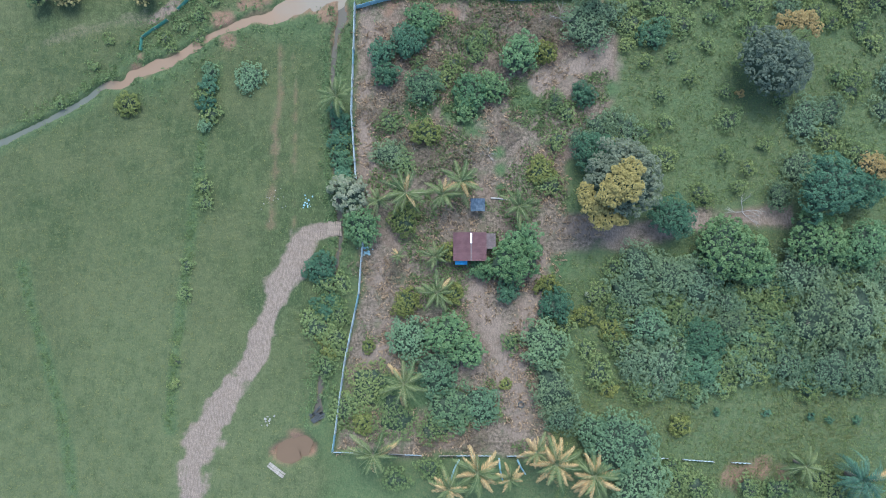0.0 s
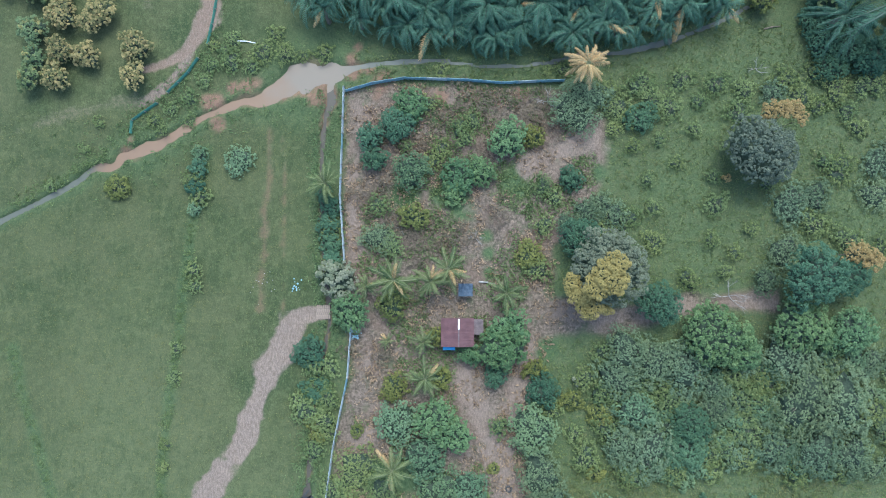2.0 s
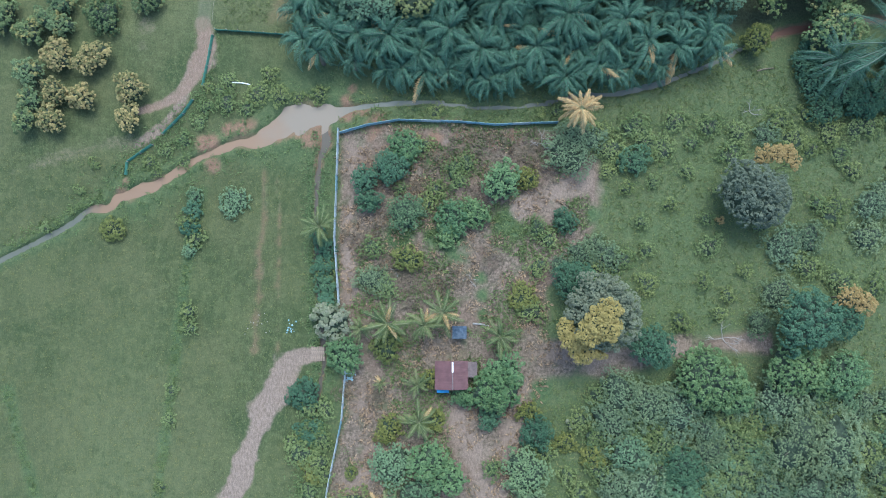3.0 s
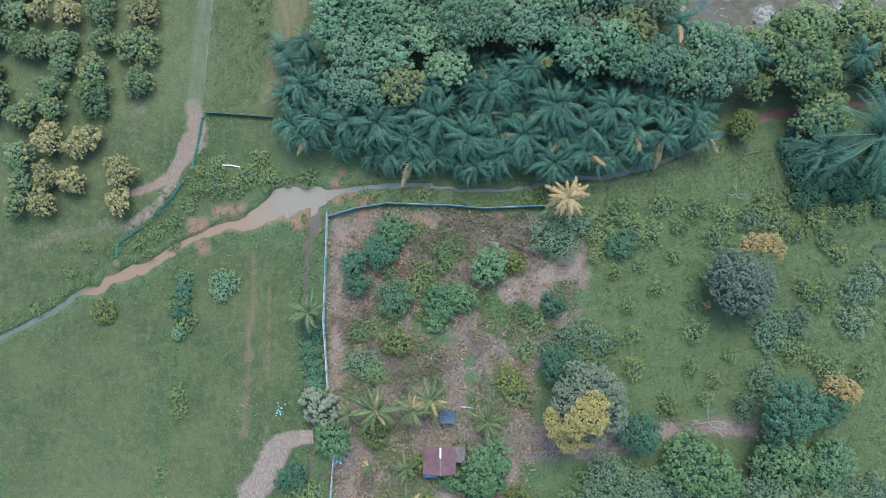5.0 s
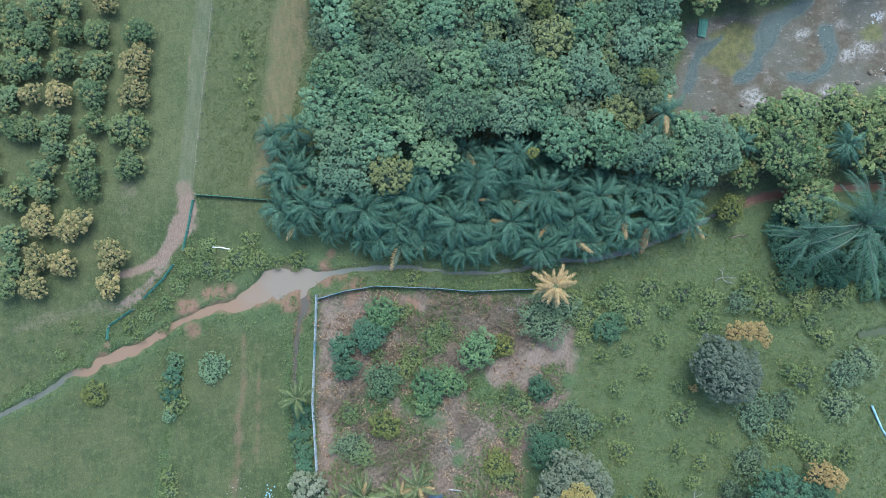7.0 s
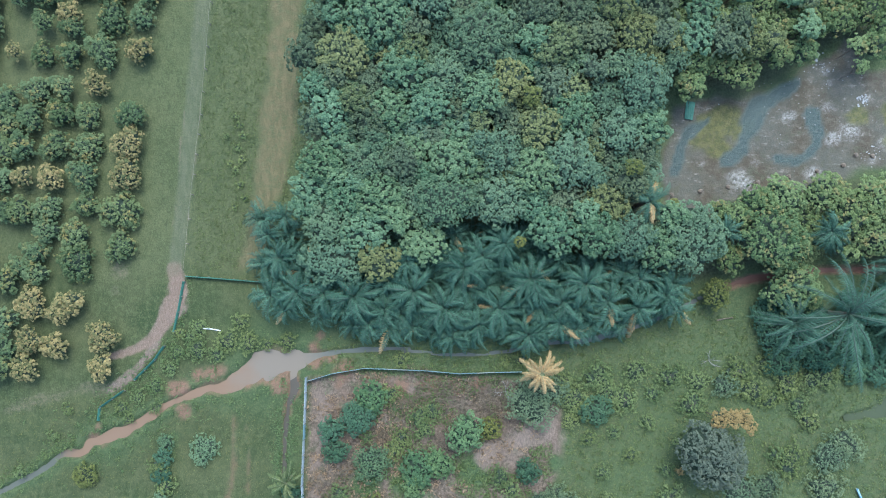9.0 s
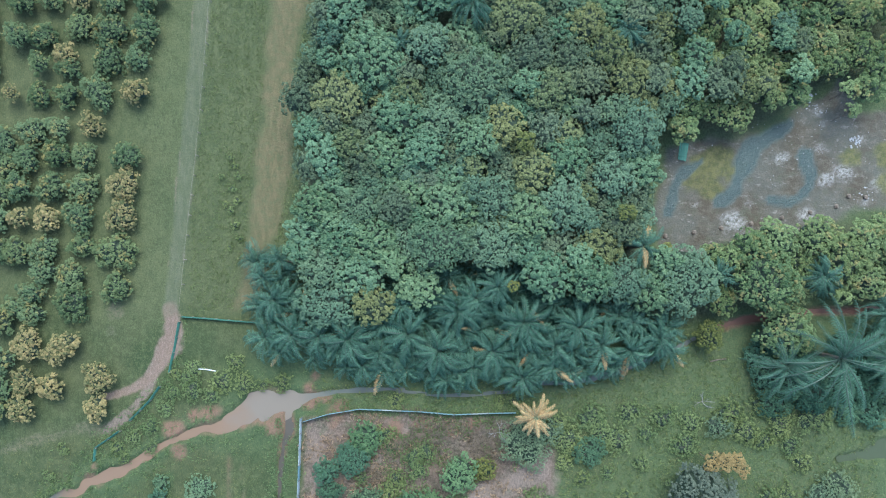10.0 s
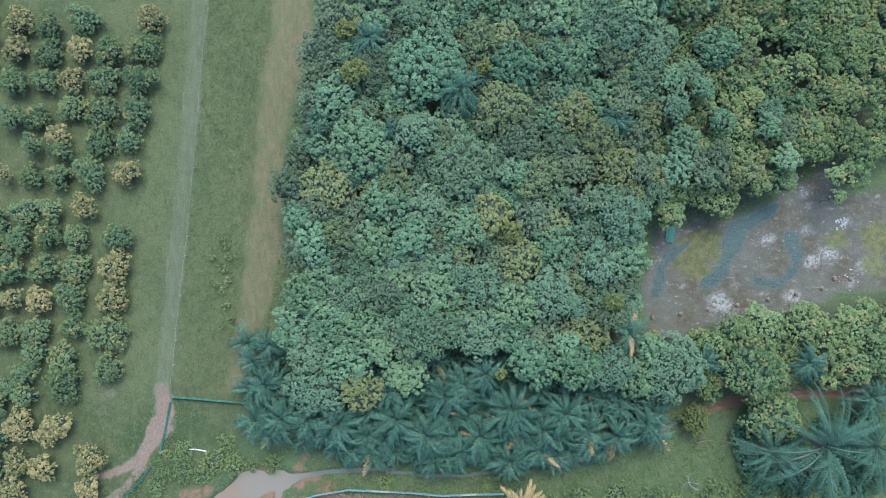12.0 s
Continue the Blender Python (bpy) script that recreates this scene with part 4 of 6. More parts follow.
grove("scrub", [(35.4, 1.4, 1.9, 1), (30, 2.9, 1.4, 1), (46.2, 2.2, 1.6, 1), (50, 1.4, 1.7, 1), (57.9, 6.8, 2.3, 1), (16.7, -14.1, 2.5, 1), (19.7, -13.3, 2.2, 1), (23.5, -16.3, 1.7, 1), (51.5, -0.9, 1.5, 1), (29.2, -1, 1.1, 1), (24.5, -2.5, 1.1, 1), (39, -8.6, 1.1, 1), (26.8, -5.6, 1.1, 1), (36.6, -14.7, 1.1, 1), (34.2, -17.8, 1.1, 1), (18.3, -1, 1.2, 1), (20.7, 0.6, 1.9, 1), (32.4, 5.2, 1.9, 1), (41.7, 6, 2, 1), (46.3, 6.8, 2, 1), (36.2, 4.5, 1.6, 1)], "wild shrubs")
grove("scrub", [(-21.7, -36, 2.2, 1.4), (-23.2, -39, 1.9, 1.3), (-20.8, -40.5, 1.9, 1.3), (-22, -44.2, 1.7, 1.1), (-20.1, -33.1, 1.5, 1.0), (-24.4, -37.6, 1.2, 0.8), (-20.2, -37.5, 1.7, 1.1), (-38.9, -7.8, 1.7, 1.1), (-38.1, -10.1, 1.5, 1.0), (-38.7, -20.1, 1.4, 0.9), (-38.5, -22.4, 1.2, 0.8), (-52.4, 0.2, 1.0, 0.6), (-40.8, -30.8, 1.1, 0.7), (-41.1, -34.6, 1.1, 0.7), (-42.1, -43.6, 0.9, 0.6), (-42.2, -46.6, 0.9, 0.6), (-20, -14.4, 1.7, 1.1), (-34.1, 8.7, 1.7, 1.0)], "wild shrubs")
grove("scrub", [(-29.8, 9.9, 1.9, 1.0), (-26.7, 9.7, 1.7, 1.0), (-31.4, 7.9, 1.4, 0.8), (-21.2, 9.9, 1.4, 0.8), (-24, 9.5, 1.0, 0.6), (-28, 12.7, 1.4, 0.7), (-33.9, 11.9, 1.4, 0.8), (-37, 8.3, 1.4, 0.7), (-35.1, 10.3, 1.2, 0.7), (-37.8, 6, 1.2, 0.7), (-40, 3.6, 1.4, 0.7), (-42.4, 2, 1.2, 0.7), (-44.7, 0.5, 1.2, 0.7), (-36.7, 11.1, 0.9, 0.5), (-40, 0.5, 1.2, 0.7), (-43.6, -1.1, 0.9, 0.5), (-54.2, -3.5, 0.9, 0.6), (-58.8, -8.6, 0.9, 0.6), (-5.1, 7.5, 1.2, 0.7), (9.4, 7.1, 0.9, 0.5), (11.7, 7.4, 1.2, 0.7), (-20, -19.4, 1.4, 1.0), (-22.1, -33.1, 1.6, 1.2), (-20.2, -42, 1.4, 1.0)], "wild shrubs")
grove("scrub", [(-29.3, 42.3, 0.6, 0.6), (-28.8, 41.0, 0.7, 0.6), (-28.1, 39.4, 0.7, 0.6), (-28.9, 37.7, 0.7, 0.6), (-28.2, 35.9, 0.7, 0.6), (-29.0, 34.4, 0.6, 0.6), (-28.4, 32.4, 0.7, 0.6), (-27.7, 30.4, 0.6, 0.6), (-29.1, 29.1, 0.6, 0.6), (-30.6, 39.4, 0.5, 0.6), (-30.0, 35.3, 0.5, 0.6)], "weeds on the verge")

# orchard in slanting columns, some trees in blossom
BLOOMING = [(-59.7, 74.3, 2.2, 3), (-40.2, 74.6, 2.2, 3), (-60, 70.1, 2, 3), (-50.3, 70, 1.8, 3), (-51.4, 65.4, 1.8, 3), (-53.2, 57, 1.8, 3), (-42.9, 51.6, 2, 3), (-60.9, 51.4, 1.3, 3), (-49.1, 46.7, 1.8, 3), (-44.3, 38.1, 2.2, 3), (-59, 33.2, 1.5, 3), (-55.2, 33.2, 1.8, 3), (-44.5, 33.6, 2.3, 3), (-57.3, 15.2, 2.2, 3), (-52, 15.2, 2, 3), (-53.2, 14.1, 1.6, 3), (-57.5, 10.1, 2.1, 3), (-53.7, 9.3, 2, 3), (-47, 10.5, 2.2, 3), (-47.1, 6.4, 1.8, 3), (-57.9, 6.2, 1.8, 3)]
for rows in ([(-55.1, 73.5, 2.1, 3), (-50.1, 74.7, 2.5, 3), (-55.3, 69.6, 2.2, 3), (-46.1, 69.6, 2.2, 3), (-41, 70.4, 2.6, 3), (-60.2, 65.4, 2.2, 3), (-55.8, 65.4, 2, 3), (-46.8, 65.4, 2.3, 3), (-41.8, 65.4, 2.1, 3), (-39.7, 65.8, 1.3, 3), (-51.5, 61.6, 2.3, 3), (-47.1, 60.8, 2.6, 3), (-60.4, 60, 2.1, 3), (-56.8, 60, 2.1, 3), (-41.8, 60.8, 2.3, 3), (-47.3, 56.6, 2.6, 3), (-42.8, 56.6, 2, 3), (-56.9, 55.8, 1.6, 3), (-52.7, 55, 1.8, 3), (-48.4, 51.6, 2.5, 3), (-57.1, 51.2, 2, 3), (-53, 51.2, 2, 3)],
             [(-57.9, 45.9, 2.1, 3), (-53.8, 46.3, 1.8, 3), (-58.6, 41.8, 2.1, 3), (-54.3, 42.6, 2.2, 3), (-50.2, 42.2, 2.1, 3), (-44, 42.2, 2.3, 3), (-59.5, 37.7, 2, 3), (-54.8, 37.7, 2.2, 3), (-50.4, 37.7, 2.4, 3), (-50.7, 33.6, 2.3, 3), (-59.3, 28.4, 2.1, 3), (-55.6, 28.8, 2.1, 3), (-50.1, 29.2, 1.9, 3), (-45.2, 28.4, 2.7, 3), (-55.7, 25.6, 1.9, 3), (-51.6, 24.8, 2.3, 3), (-45, 23.2, 2.3, 3), (-57.2, 22.4, 1.9, 3), (-51.4, 21.2, 2.7, 3), (-57.1, 19.6, 1.9, 3), (-59.2, 20.4, 1.6, 3), (-62, 44.3, 2.2, 3)],
             [(-61.9, 41, 2.2, 3), (-62.2, 37.3, 2.1, 3), (-62.4, 32.9, 1.9, 3), (-61.8, 28.5, 1.9, 3), (-61.4, 18.5, 2, 3), (-61.2, 13, 2, 3), (-61, 9, 1.9, 3), (-61.3, 5.9, 1.7, 3)]):
    for x, y, r, h in rows:
        plant("orchard", x, y, r, h * dice.uniform(0.85, 1.1), "orchard trees")
for x in (-65.6, -70.4):
    for k in range(16):
        plant("orchard", x + dice.uniform(-0.5, 0.5), 20.5 + 4.3 * k + dice.uniform(-0.5, 0.5), dice.uniform(1.9, 2.5), dice.uniform(2.5, 3.3), "orchard trees")
grove("bloom", BLOOMING, "blooming orchard trees")

# forest: the crowns that stand out, then the rest spread between them
standing = []


def crowded(x, y, r):
    return any((x - a) ** 2 + (y - b) ** 2 < (0.58 * (r + c)) ** 2 for a, b, c in standing)


COARSE = [(1, 64.8, 5.2, 11), (-7.8, 54.1, 4.6, 11), (-11.4, 61.2, 3.5, 10), (12.9, 64.9, 3.8, 10.5), (18.7, 72, 3.9, 10.5), (12.9, 50.2, 2.1, 10.5), (-4, 46.4, 3.4, 10), (-0.9, 41.8, 3.2, 10), (-6.2, 41, 3.2, 10), (2.2, 34.2, 3.4, 9.5), (-7.7, 29.6, 3.4, 9.5), (13.2, 32.7, 3.5, 10), (15.5, 25.1, 3.4, 9), (-1.6, 23.5, 3.2, 8.5), (-14, 41, 3.1, 9.5), (-15.4, 34.1, 3.2, 9.5), (19.9, 65.8, 2.8, 10), (6, 43.3, 3.4, 10)]
grove("forest", COARSE, "forest trees")
FINE = [(5.6, 50.5, 4.6, 11), (-0.1, 55.6, 3.1, 10.5), (27.3, 44.1, 3.8, 10), (17.3, 34.2, 3.8, 10), (8.3, 28.9, 3.5, 9.5), (-13.9, 21.1, 3.8, 8), (1.4, 45.6, 3.1, 10), (34, 24.4, 4.5, 8.5), (25.7, 24.4, 3.6, 8.5), (23.4, 71.3, 3.5, 10), (27.7, 69.8, 3.1, 9.5), (-14.7, 26.1, 3.1, 8.5), (24.2, 38, 3, 9.5), (-9.3, 34.1, 3.4, 9.5)]
grove("forest_fine", FINE, "forest trees")
GOLD = [(15.5, 49.4, 3, 10.5), (11.3, 59.3, 3.5, 11), (-12.4, 48.7, 3.5, 10), (26.7, 51, 3.4, 9.5), (-7.8, 21.2, 3.1, 8.2), (13.6, 38.7, 3, 10), (9.8, 44.8, 2.7, 10), (-10.8, 42.2, 2.3, 10), (8.3, 68.2, 3.3, 10), (20.7, 58.8, 2.8, 9.5), (-3.2, 48.7, 2.3, 10), (31.7, 59.1, 2.6, 8)]
grove("forest_gold", GOLD, "forest trees")
DULL = [(13.3, 54.4, 3.5, 10.5), (-13.5, 67.3, 3.5, 9.5), (-6.8, 64.3, 3.3, 10), (-17.6, 48.8, 3.1, 9), (-13.6, 46.1, 2.5, 9.5), (-3.3, 52.3, 2.3, 9.5), (9.1, 57.7, 2.3, 9.5), (-8.5, 39.9, 3.2, 10), (18.3, 54.2, 2.8, 9.5), (-16.3, 39.5, 2.3, 9), (-12, 72.5, 3.1, 9.5), (21.4, 51.1, 2.6, 9), (-4.7, 34.1, 2.7, 9.5)]
grove("forest_dull", DULL, "forest trees")
PALE_DOME = [(1.1, 28.9, 4, 10.5)]
grove("soft", PALE_DOME, "forest trees")
YELLOWISH = [(12.4, 42.5, 1.5, 10.5), (-8.6, 63.7, 1.8, 11), (25.7, 33.1, 1.2, 9.5), (-10.0, 69.9, 1.4, 10), (38.5, 16.7, 2.2, 4), (11.0, 23.5, 0.8, 8), (31.4, 28.5, 0.9, 7), (8.7, 64.5, 1.1, 10.5)]
grove("olive", YELLOWISH, "yellowish shrubs")
EAST1 = [(32.8, 53.5, 3, 6), (35.5, 48.7, 2.4, 6), (39, 47.9, 2.2, 6), (41.7, 47.5, 2.8, 6), (34.6, 45.2, 2, 6), (37.2, 57.5, 2.8, 6), (32.9, 57.5, 2.4, 6), (44.7, 57.1, 2.7, 6), (40.1, 64.3, 2.9, 6), (36.2, 66.7, 2.9, 6), (44, 64.3, 2.4, 6), (49.5, 61.8, 2.8, 6), (49.2, 65.1, 2.4, 6), (53.3, 60.2, 2.4, 6), (52, 54.6, 2.8, 6), (55.1, 54.6, 2.7, 6), (46.8, 49.9, 2.2, 6), (49.9, 49.9, 2.2, 6), (57.3, 62.6, 2.8, 6), (59.6, 61.8, 2.7, 6), (59.4, 56.2, 2.7, 6), (61.7, 53.8, 2.4, 6)]
grove("wood", EAST1, "bright trees")
EAST2 = [(60, 50.7, 2, 6), (57.3, 50.5, 1.4, 6), (57.6, 47.5, 1.1, 6), (37.1, 70.8, 2.9, 6), (41.9, 72.4, 2.9, 6), (45.8, 70.7, 2.4, 6), (53.7, 70.7, 3.2, 6), (56.7, 69.1, 2.9, 6), (59.9, 69.4, 2.7, 6), (63, 69.8, 2.7, 6), (58.5, 73.9, 2.9, 6), (64.2, 58.2, 2, 6), (53.1, 65.8, 2.2, 6), (57, 65.8, 1.6, 6), (64.1, 66.6, 2.4, 6), (44.6, 53.1, 2.2, 6), (47.7, 53.9, 2.2, 6), (41.5, 55.5, 2, 6), (38.3, 54.7, 1.9, 6), (46.3, 61.1, 2.1, 6), (43.2, 60.3, 2.1, 6), (39.2, 60.3, 2.1, 6), (48.2, 74, 2.7, 6)]
grove("wood", EAST2, "bright trees")
SOUTH = [(45.1, 24.4, 4.6, 8), (46.9, 29.6, 2.9, 6.5), (43, 28.8, 2.5, 6.5), (55.8, 27.4, 3.8, 7), (52.2, 30.4, 2.8, 6.5), (58.7, 29.7, 2.8, 6.5), (61.9, 28.9, 2.5, 6.5), (59.1, 24.3, 2.6, 6), (56, 22.6, 1.4, 5), (62.8, 25.1, 2.5, 6), (48.2, 17.5, 3.8, 6), (40.8, 27.3, 2, 6), (38.8, 28, 1.7, 5)]
grove("wood", SOUTH, "bright trees")
OIL = [(-11, 16.4, 4.3, 6.5), (-15.3, 16.7, 3.5, 6), (-18.9, 17, 3.5, 6), (-21.3, 21.6, 3.3, 6), (-22.9, 24.7, 2.7, 6), (-20.5, 27.1, 2.7, 6.5), (-3.2, 17.2, 4.3, 6.5), (1, 14.8, 4.3, 6), (3.7, 20.3, 3.9, 7), (6, 21.9, 3.5, 7), (-7.2, 14.6, 3.1, 5), (8.3, 14.9, 3.9, 6), (12.5, 18.8, 4.5, 7), (16.8, 15.7, 3.9, 6), (19.8, 18.1, 3.8, 7), (23, 15.7, 3.5, 6), (26.9, 14.9, 3.5, 5.5), (30.8, 16.5, 3.2, 5.5), (32.5, 14.8, 2.7, 4.5), (-3.4, 12.2, 2.8, 4), (2.1, 10.7, 2.8, 4), (10, 11.5, 2.8, 4), (14.6, 12, 2.8, 4.5), (20.9, 12.3, 2.8, 4), (-4, 21, 3.1, 7), (9.1, 23.4, 3.1, 7.5), (-20.6, 14.6, 2.7, 5)]
OIL_NORTH = [(-6.8, 68.7, 3.1, 10), (5.6, 61.4, 4, 10.5), (-4.1, 56.2, 2.3, 9.5), (26.5, 57.7, 2.9, 9), (28.2, 28.9, 3.4, 8), (38.4, 25, 2.9, 6.5), (52.3, 25.1, 3.2, 7), (53.7, 14.2, 7.3, 9.5), (47.6, 12.9, 4.7, 6.5), (61.2, 13.9, 5.5, 7)]
OIL_SOUTH = [(61.3, 20.2, 3.4, 6.0), (46.1, -57.7, 3.5, 5.0)]
standing += [(x, y, r) for x, y, r, h in COARSE + FINE + GOLD + DULL + PALE_DOME + EAST1 + EAST2 + SOUTH]
standing += [(x, y, r * 0.7) for x, y, r, h in OIL + OIL_NORTH + OIL_SOUTH]
standing += [(48.4, 68.2, 2.0), (35.9, 61.5, 1.8), (60.5, 59.3, 2.0), (65.9, 62.2, 2.0)]
for poly, kinds, sizes, tall, tries in ((FOREST, ("forest", "forest", "forest_fine", "forest", "forest_fine", "forest_dull", "forest_dull", "forest", "forest_gold"), (1.5, 3.4), (7.6, 9.6), 14000),
                                        (WOODS_EAST, ("wood", "wood", "forest_gold"), (1.9, 3.0), (4.6, 6.2), 3000),
                                        (WOODS_SOUTH, ("wood", "forest_gold"), (1.8, 2.8), (4.6, 6.2), 1500)):
    px, py = [p[0] for p in poly], [p[1] for p in poly]
    spots = np.random.default_rng(7).uniform((min(px), min(py)), (max(px), min(80, max(py))), (tries, 2))
    deep = inside(poly, spots[:, 0], spots[:, 1])
    for (x, y), d in zip(spots, deep):
        r = dice.uniform(*sizes)
        if d > 0.5 * r and not crowded(x, y, r):
            plant(dice.choice(kinds), x, y, r * 1.1, dice.uniform(*tall) * (0.9 if d < 2 else 1), "forest trees")
            standing.append((x, y, r))


# ---- palms ----
M_RACHIS = plain("frond_rib", (0.130, 0.145, 0.070), (0.190, 0.195, 0.100), 4.0, 0.5)
M_DARK_RIB = plain("dark_frond_rib", (0.030, 0.052, 0.036), (0.056, 0.082, 0.056), 4.0, 0.5)


def frond_mesh(name, seed, mat, pairs, rise, droop, leaflet, width, hang):
    """A feather frond one unit long: a tapered rib that arches from rise to droop degrees, with two rows of leaflets."""
    rng = np.random.default_rng(seed)
    V, F = [], []
    ang = np.radians(rise - (rise + droop) * np.linspace(0, 1, 41))
    way = np.stack([np.cos(ang), (0.55 if mat == M_LEAF["oil"] and width > 0.02 else 0.2) * rng.choice((-1, 1)) * np.linspace(0, 1, 41), np.sin(ang)], -1)
    line = np.vstack([[0, 0, 0], np.cumsum(unit(way), 0)]) / 41

    def at(s):
        f = s * 40
        i = min(int(f), 40)
        return line[i] + (line[i + 1] - line[i]) * (f - i)
    for k in range(8):
        s, w = k / 7, 0.013 * (1 - 0.8 * k / 7)
        c = at(s)
        V += [c + (0, w, 0), c + (0, -w, 0), c + (0, 0, w)]
        if k:
            b = 3 * (k - 1)
            F += [(b, b + 3, b + 5, b + 2), (b + 1, b + 2, b + 5, b + 4), (b, b + 1, b + 4, b + 3)]
    ribs = len(F)
    for k in range(pairs):
        s = 0.14 + 0.86 * (k + 0.5) / pairs
        c, t = at(s), unit(at(min(1, s + 0.02)) - at(s - 0.02))
        size = leaflet * (0.35 + 0.65 * math.sin(math.pi * (0.15 + 0.8 * s))) * rng.uniform(0.8, 1.15)
        for sign in (-1, 1):
            lean = 0.5 + 0.6 * s + rng.uniform(-0.2, 0.3)
            d = unit(t * lean + np.array([0, sign, 0]) * 0.9 + np.array([0, 0, -hang * rng.uniform(0.4, 1.4)]))
            m = c + d * size * 0.5 + (0, 0, size * 0.08)
            e = c + d * size - (0, 0, size * hang * 0.45)
            w = t * width * 0.5
            i = len(V)
            V += [c - w * 0.5, c + w * 0.5, m + w, e, m - w]
            F += [(i, i + 1, i + 2, i + 4), (i + 4, i + 2, i + 3)]
    return mesh_from(name, V, F, [mat, M_DARK_RIB if mat == M_LEAF["oil"] else M_RACHIS], [1] * ribs + [0] * (len(F) - ribs))


def palm_trunk(seed):
    bm = bmesh.new()
    rng = random.Random(seed)
    n, sides, rings = 10, 8, []
    for k in range(n + 1):
        s = k / n
        r = 0.17 * (1.25 - 0.45 * s) * (1.07 if k % 2 else 0.95)
        rings.append([bm.verts.new((0.18 * s * s + r * math.cos(j * math.tau / sides), r * math.sin(j * math.tau / sides), s)) for j in range(sides)])
    for p, q in zip(rings[:-1], rings[1:]):
        for k in range(sides):
            bm.faces.new((p[k], p[(k + 1) % sides], q[(k + 1) % sides], q[k]))
    bm.faces.new(rings[-1])
    return finish("trunk", bm, M_BARK, True)


TRUNK = palm_trunk(1)
FRONDS = {k: [frond_mesh("frond", 30 + i, M_LEAF[m], pairs, rise, droop, leaflet, width, hang) for i, (rise, droop) in enumerate(shape)]
          for k, m, pairs, leaflet, width, hang, shape in (
              ("coco", "coco", 30, 0.20, 0.0230, 0.5, ((70, 5), (50, 25), (22, 40))),
              ("oil", "oil", 18, 0.135, 0.0260, 0.6, ((84, 60), (66, 80), (42, 95))),
              ("oil_tall", "oil", 30, 0.105, 0.0110, 0.6, ((75, 20), (52, 35), (28, 50))),
              ("dryfrond", "dryfrond", 24, 0.19, 0.030, 0.6, ((60, 25), (35, 35), (5, 60))))}


def palm(name, label, kind, x, y, r, h, count, dry=0.0, group=""):
    ob = tagged(new(name), label, "palm tree", group)
    ob.matrix_basis = pose(x, y, ground_z(x, y), 0, 0, dice.uniform(0, 360))
    top = max(0.3, h - 0.30 * r)
    stem = part("trunk", TRUNK, None, ob)
    wide, wild = (1.6, 24) if kind in ("oil", "oil_tall") else (0.9, 14)
    stem.matrix_basis = Matrix.LocRotScale((-0.18 * wide, 0, -0.1), None, (wide, wide, top + 0.1))
    for k in range(count):
        s = (k + 0.5) / count
        look_of = "dryfrond" if dice.random() < dry else kind
        f = part("frond", FRONDS[look_of][min(2, int(s * 3))], None, ob, "withered tan frond" if look_of != kind else "")
        f.matrix_basis = Matrix.Translation((0, 0, top)) @ pose(0, 0, 0, dice.uniform(-wild, wild), dice.uniform(-wild, wild) * 0.8, k * 137.5 + dice.uniform(-wild, wild) * 1.5) @ Matrix.Diagonal((*[r * (0.8 + 0.45 * s) * dice.uniform(0.85, 1.12)] * 3, 1))
    return ob


for x, y, r, h in [(-14.9, -22.3, 1.9, 2.9), (-11.2, -21.5, 3.2, 5), (-6.3, -21.7, 2.4, 4.5), (-4.1, -20.1, 2.8, 5), (3.5, -23.2, 2.5, 4), (-20.3, -8.8, 2.7, 4.5), (-12.3, -29.5, 1.2, 2), (-7.4, -29.7, 1.9, 2.6), (-7.1, -34.4, 2.6, 3.5), (-11.4, -46.1, 3.1, 4), (-15.3, -55, 3.3, 4.5), (39.7, -56.4, 2.6, 3.5)]:
    palm("coconut_palm", "young green coconut palm in dry grass", "coco", x, y, r, h, 18, 0.06, "coconut palms")
for x, y, r, h in [(-2.0, -57.1, 3.2, 5.0), (-5.6, -59.0, 2.7, 5.0), (2.1, -58.0, 1.9, 4.0), (7.8, -55.8, 3.5, 5.5), (12.5, -57.2, 3.3, 5.5), (5.4, -54.4, 2.2, 5.0)]:
    palm("coconut_palm", "coconut palm with browning orange fronds beside fence", "coco", x, y, r, h, 24, 0.5, "browning coconut palms")
for x, y, r, h in [(13.9, 6.2, 3.0, 7.2)]:
    palm("dead_palm", "withered tan palm beside the brook", "dryfrond", x, y, r, h, 20)
BELT = [(-24.6, 27.1), (-20.6, 29.0), (-18.2, 20.5), (-9.2, 19.5), (-5.0, 23.5), (4.5, 25.5), (13.0, 24.5), (20.0, 20.8), (31.5, 19.0), (33.4, 14.8), (22.8, 12.2), (7.1, 10.4), (-5.0, 11.6), (-13.5, 13.0), (-22.4, 14.4)]
for x, y in np.random.default_rng(23).uniform((-25, 10), (36, 32), (1500, 2)):
    if float(inside(BELT, np.array([x]), np.array([y]))[0]) > 0 and all(math.hypot(x - a[0], y - a[1]) > 1.9 for a in OIL):
        OIL.append((x, y, dice.uniform(2.4, 3.6), dice.uniform(3.2, 5.4)))
for x, y, r, h in OIL + OIL_NORTH + OIL_SOUTH:
    palm("oil_palm", "dark blue-green oil palm with arching fronds", "oil_tall" if r > 4.6 else "oil", x, y, r * 1.2, h, 30 if r > 6 else 36 if r > 3 else 27, 0.012 if r < 4.2 else 0.0, "oil palms")


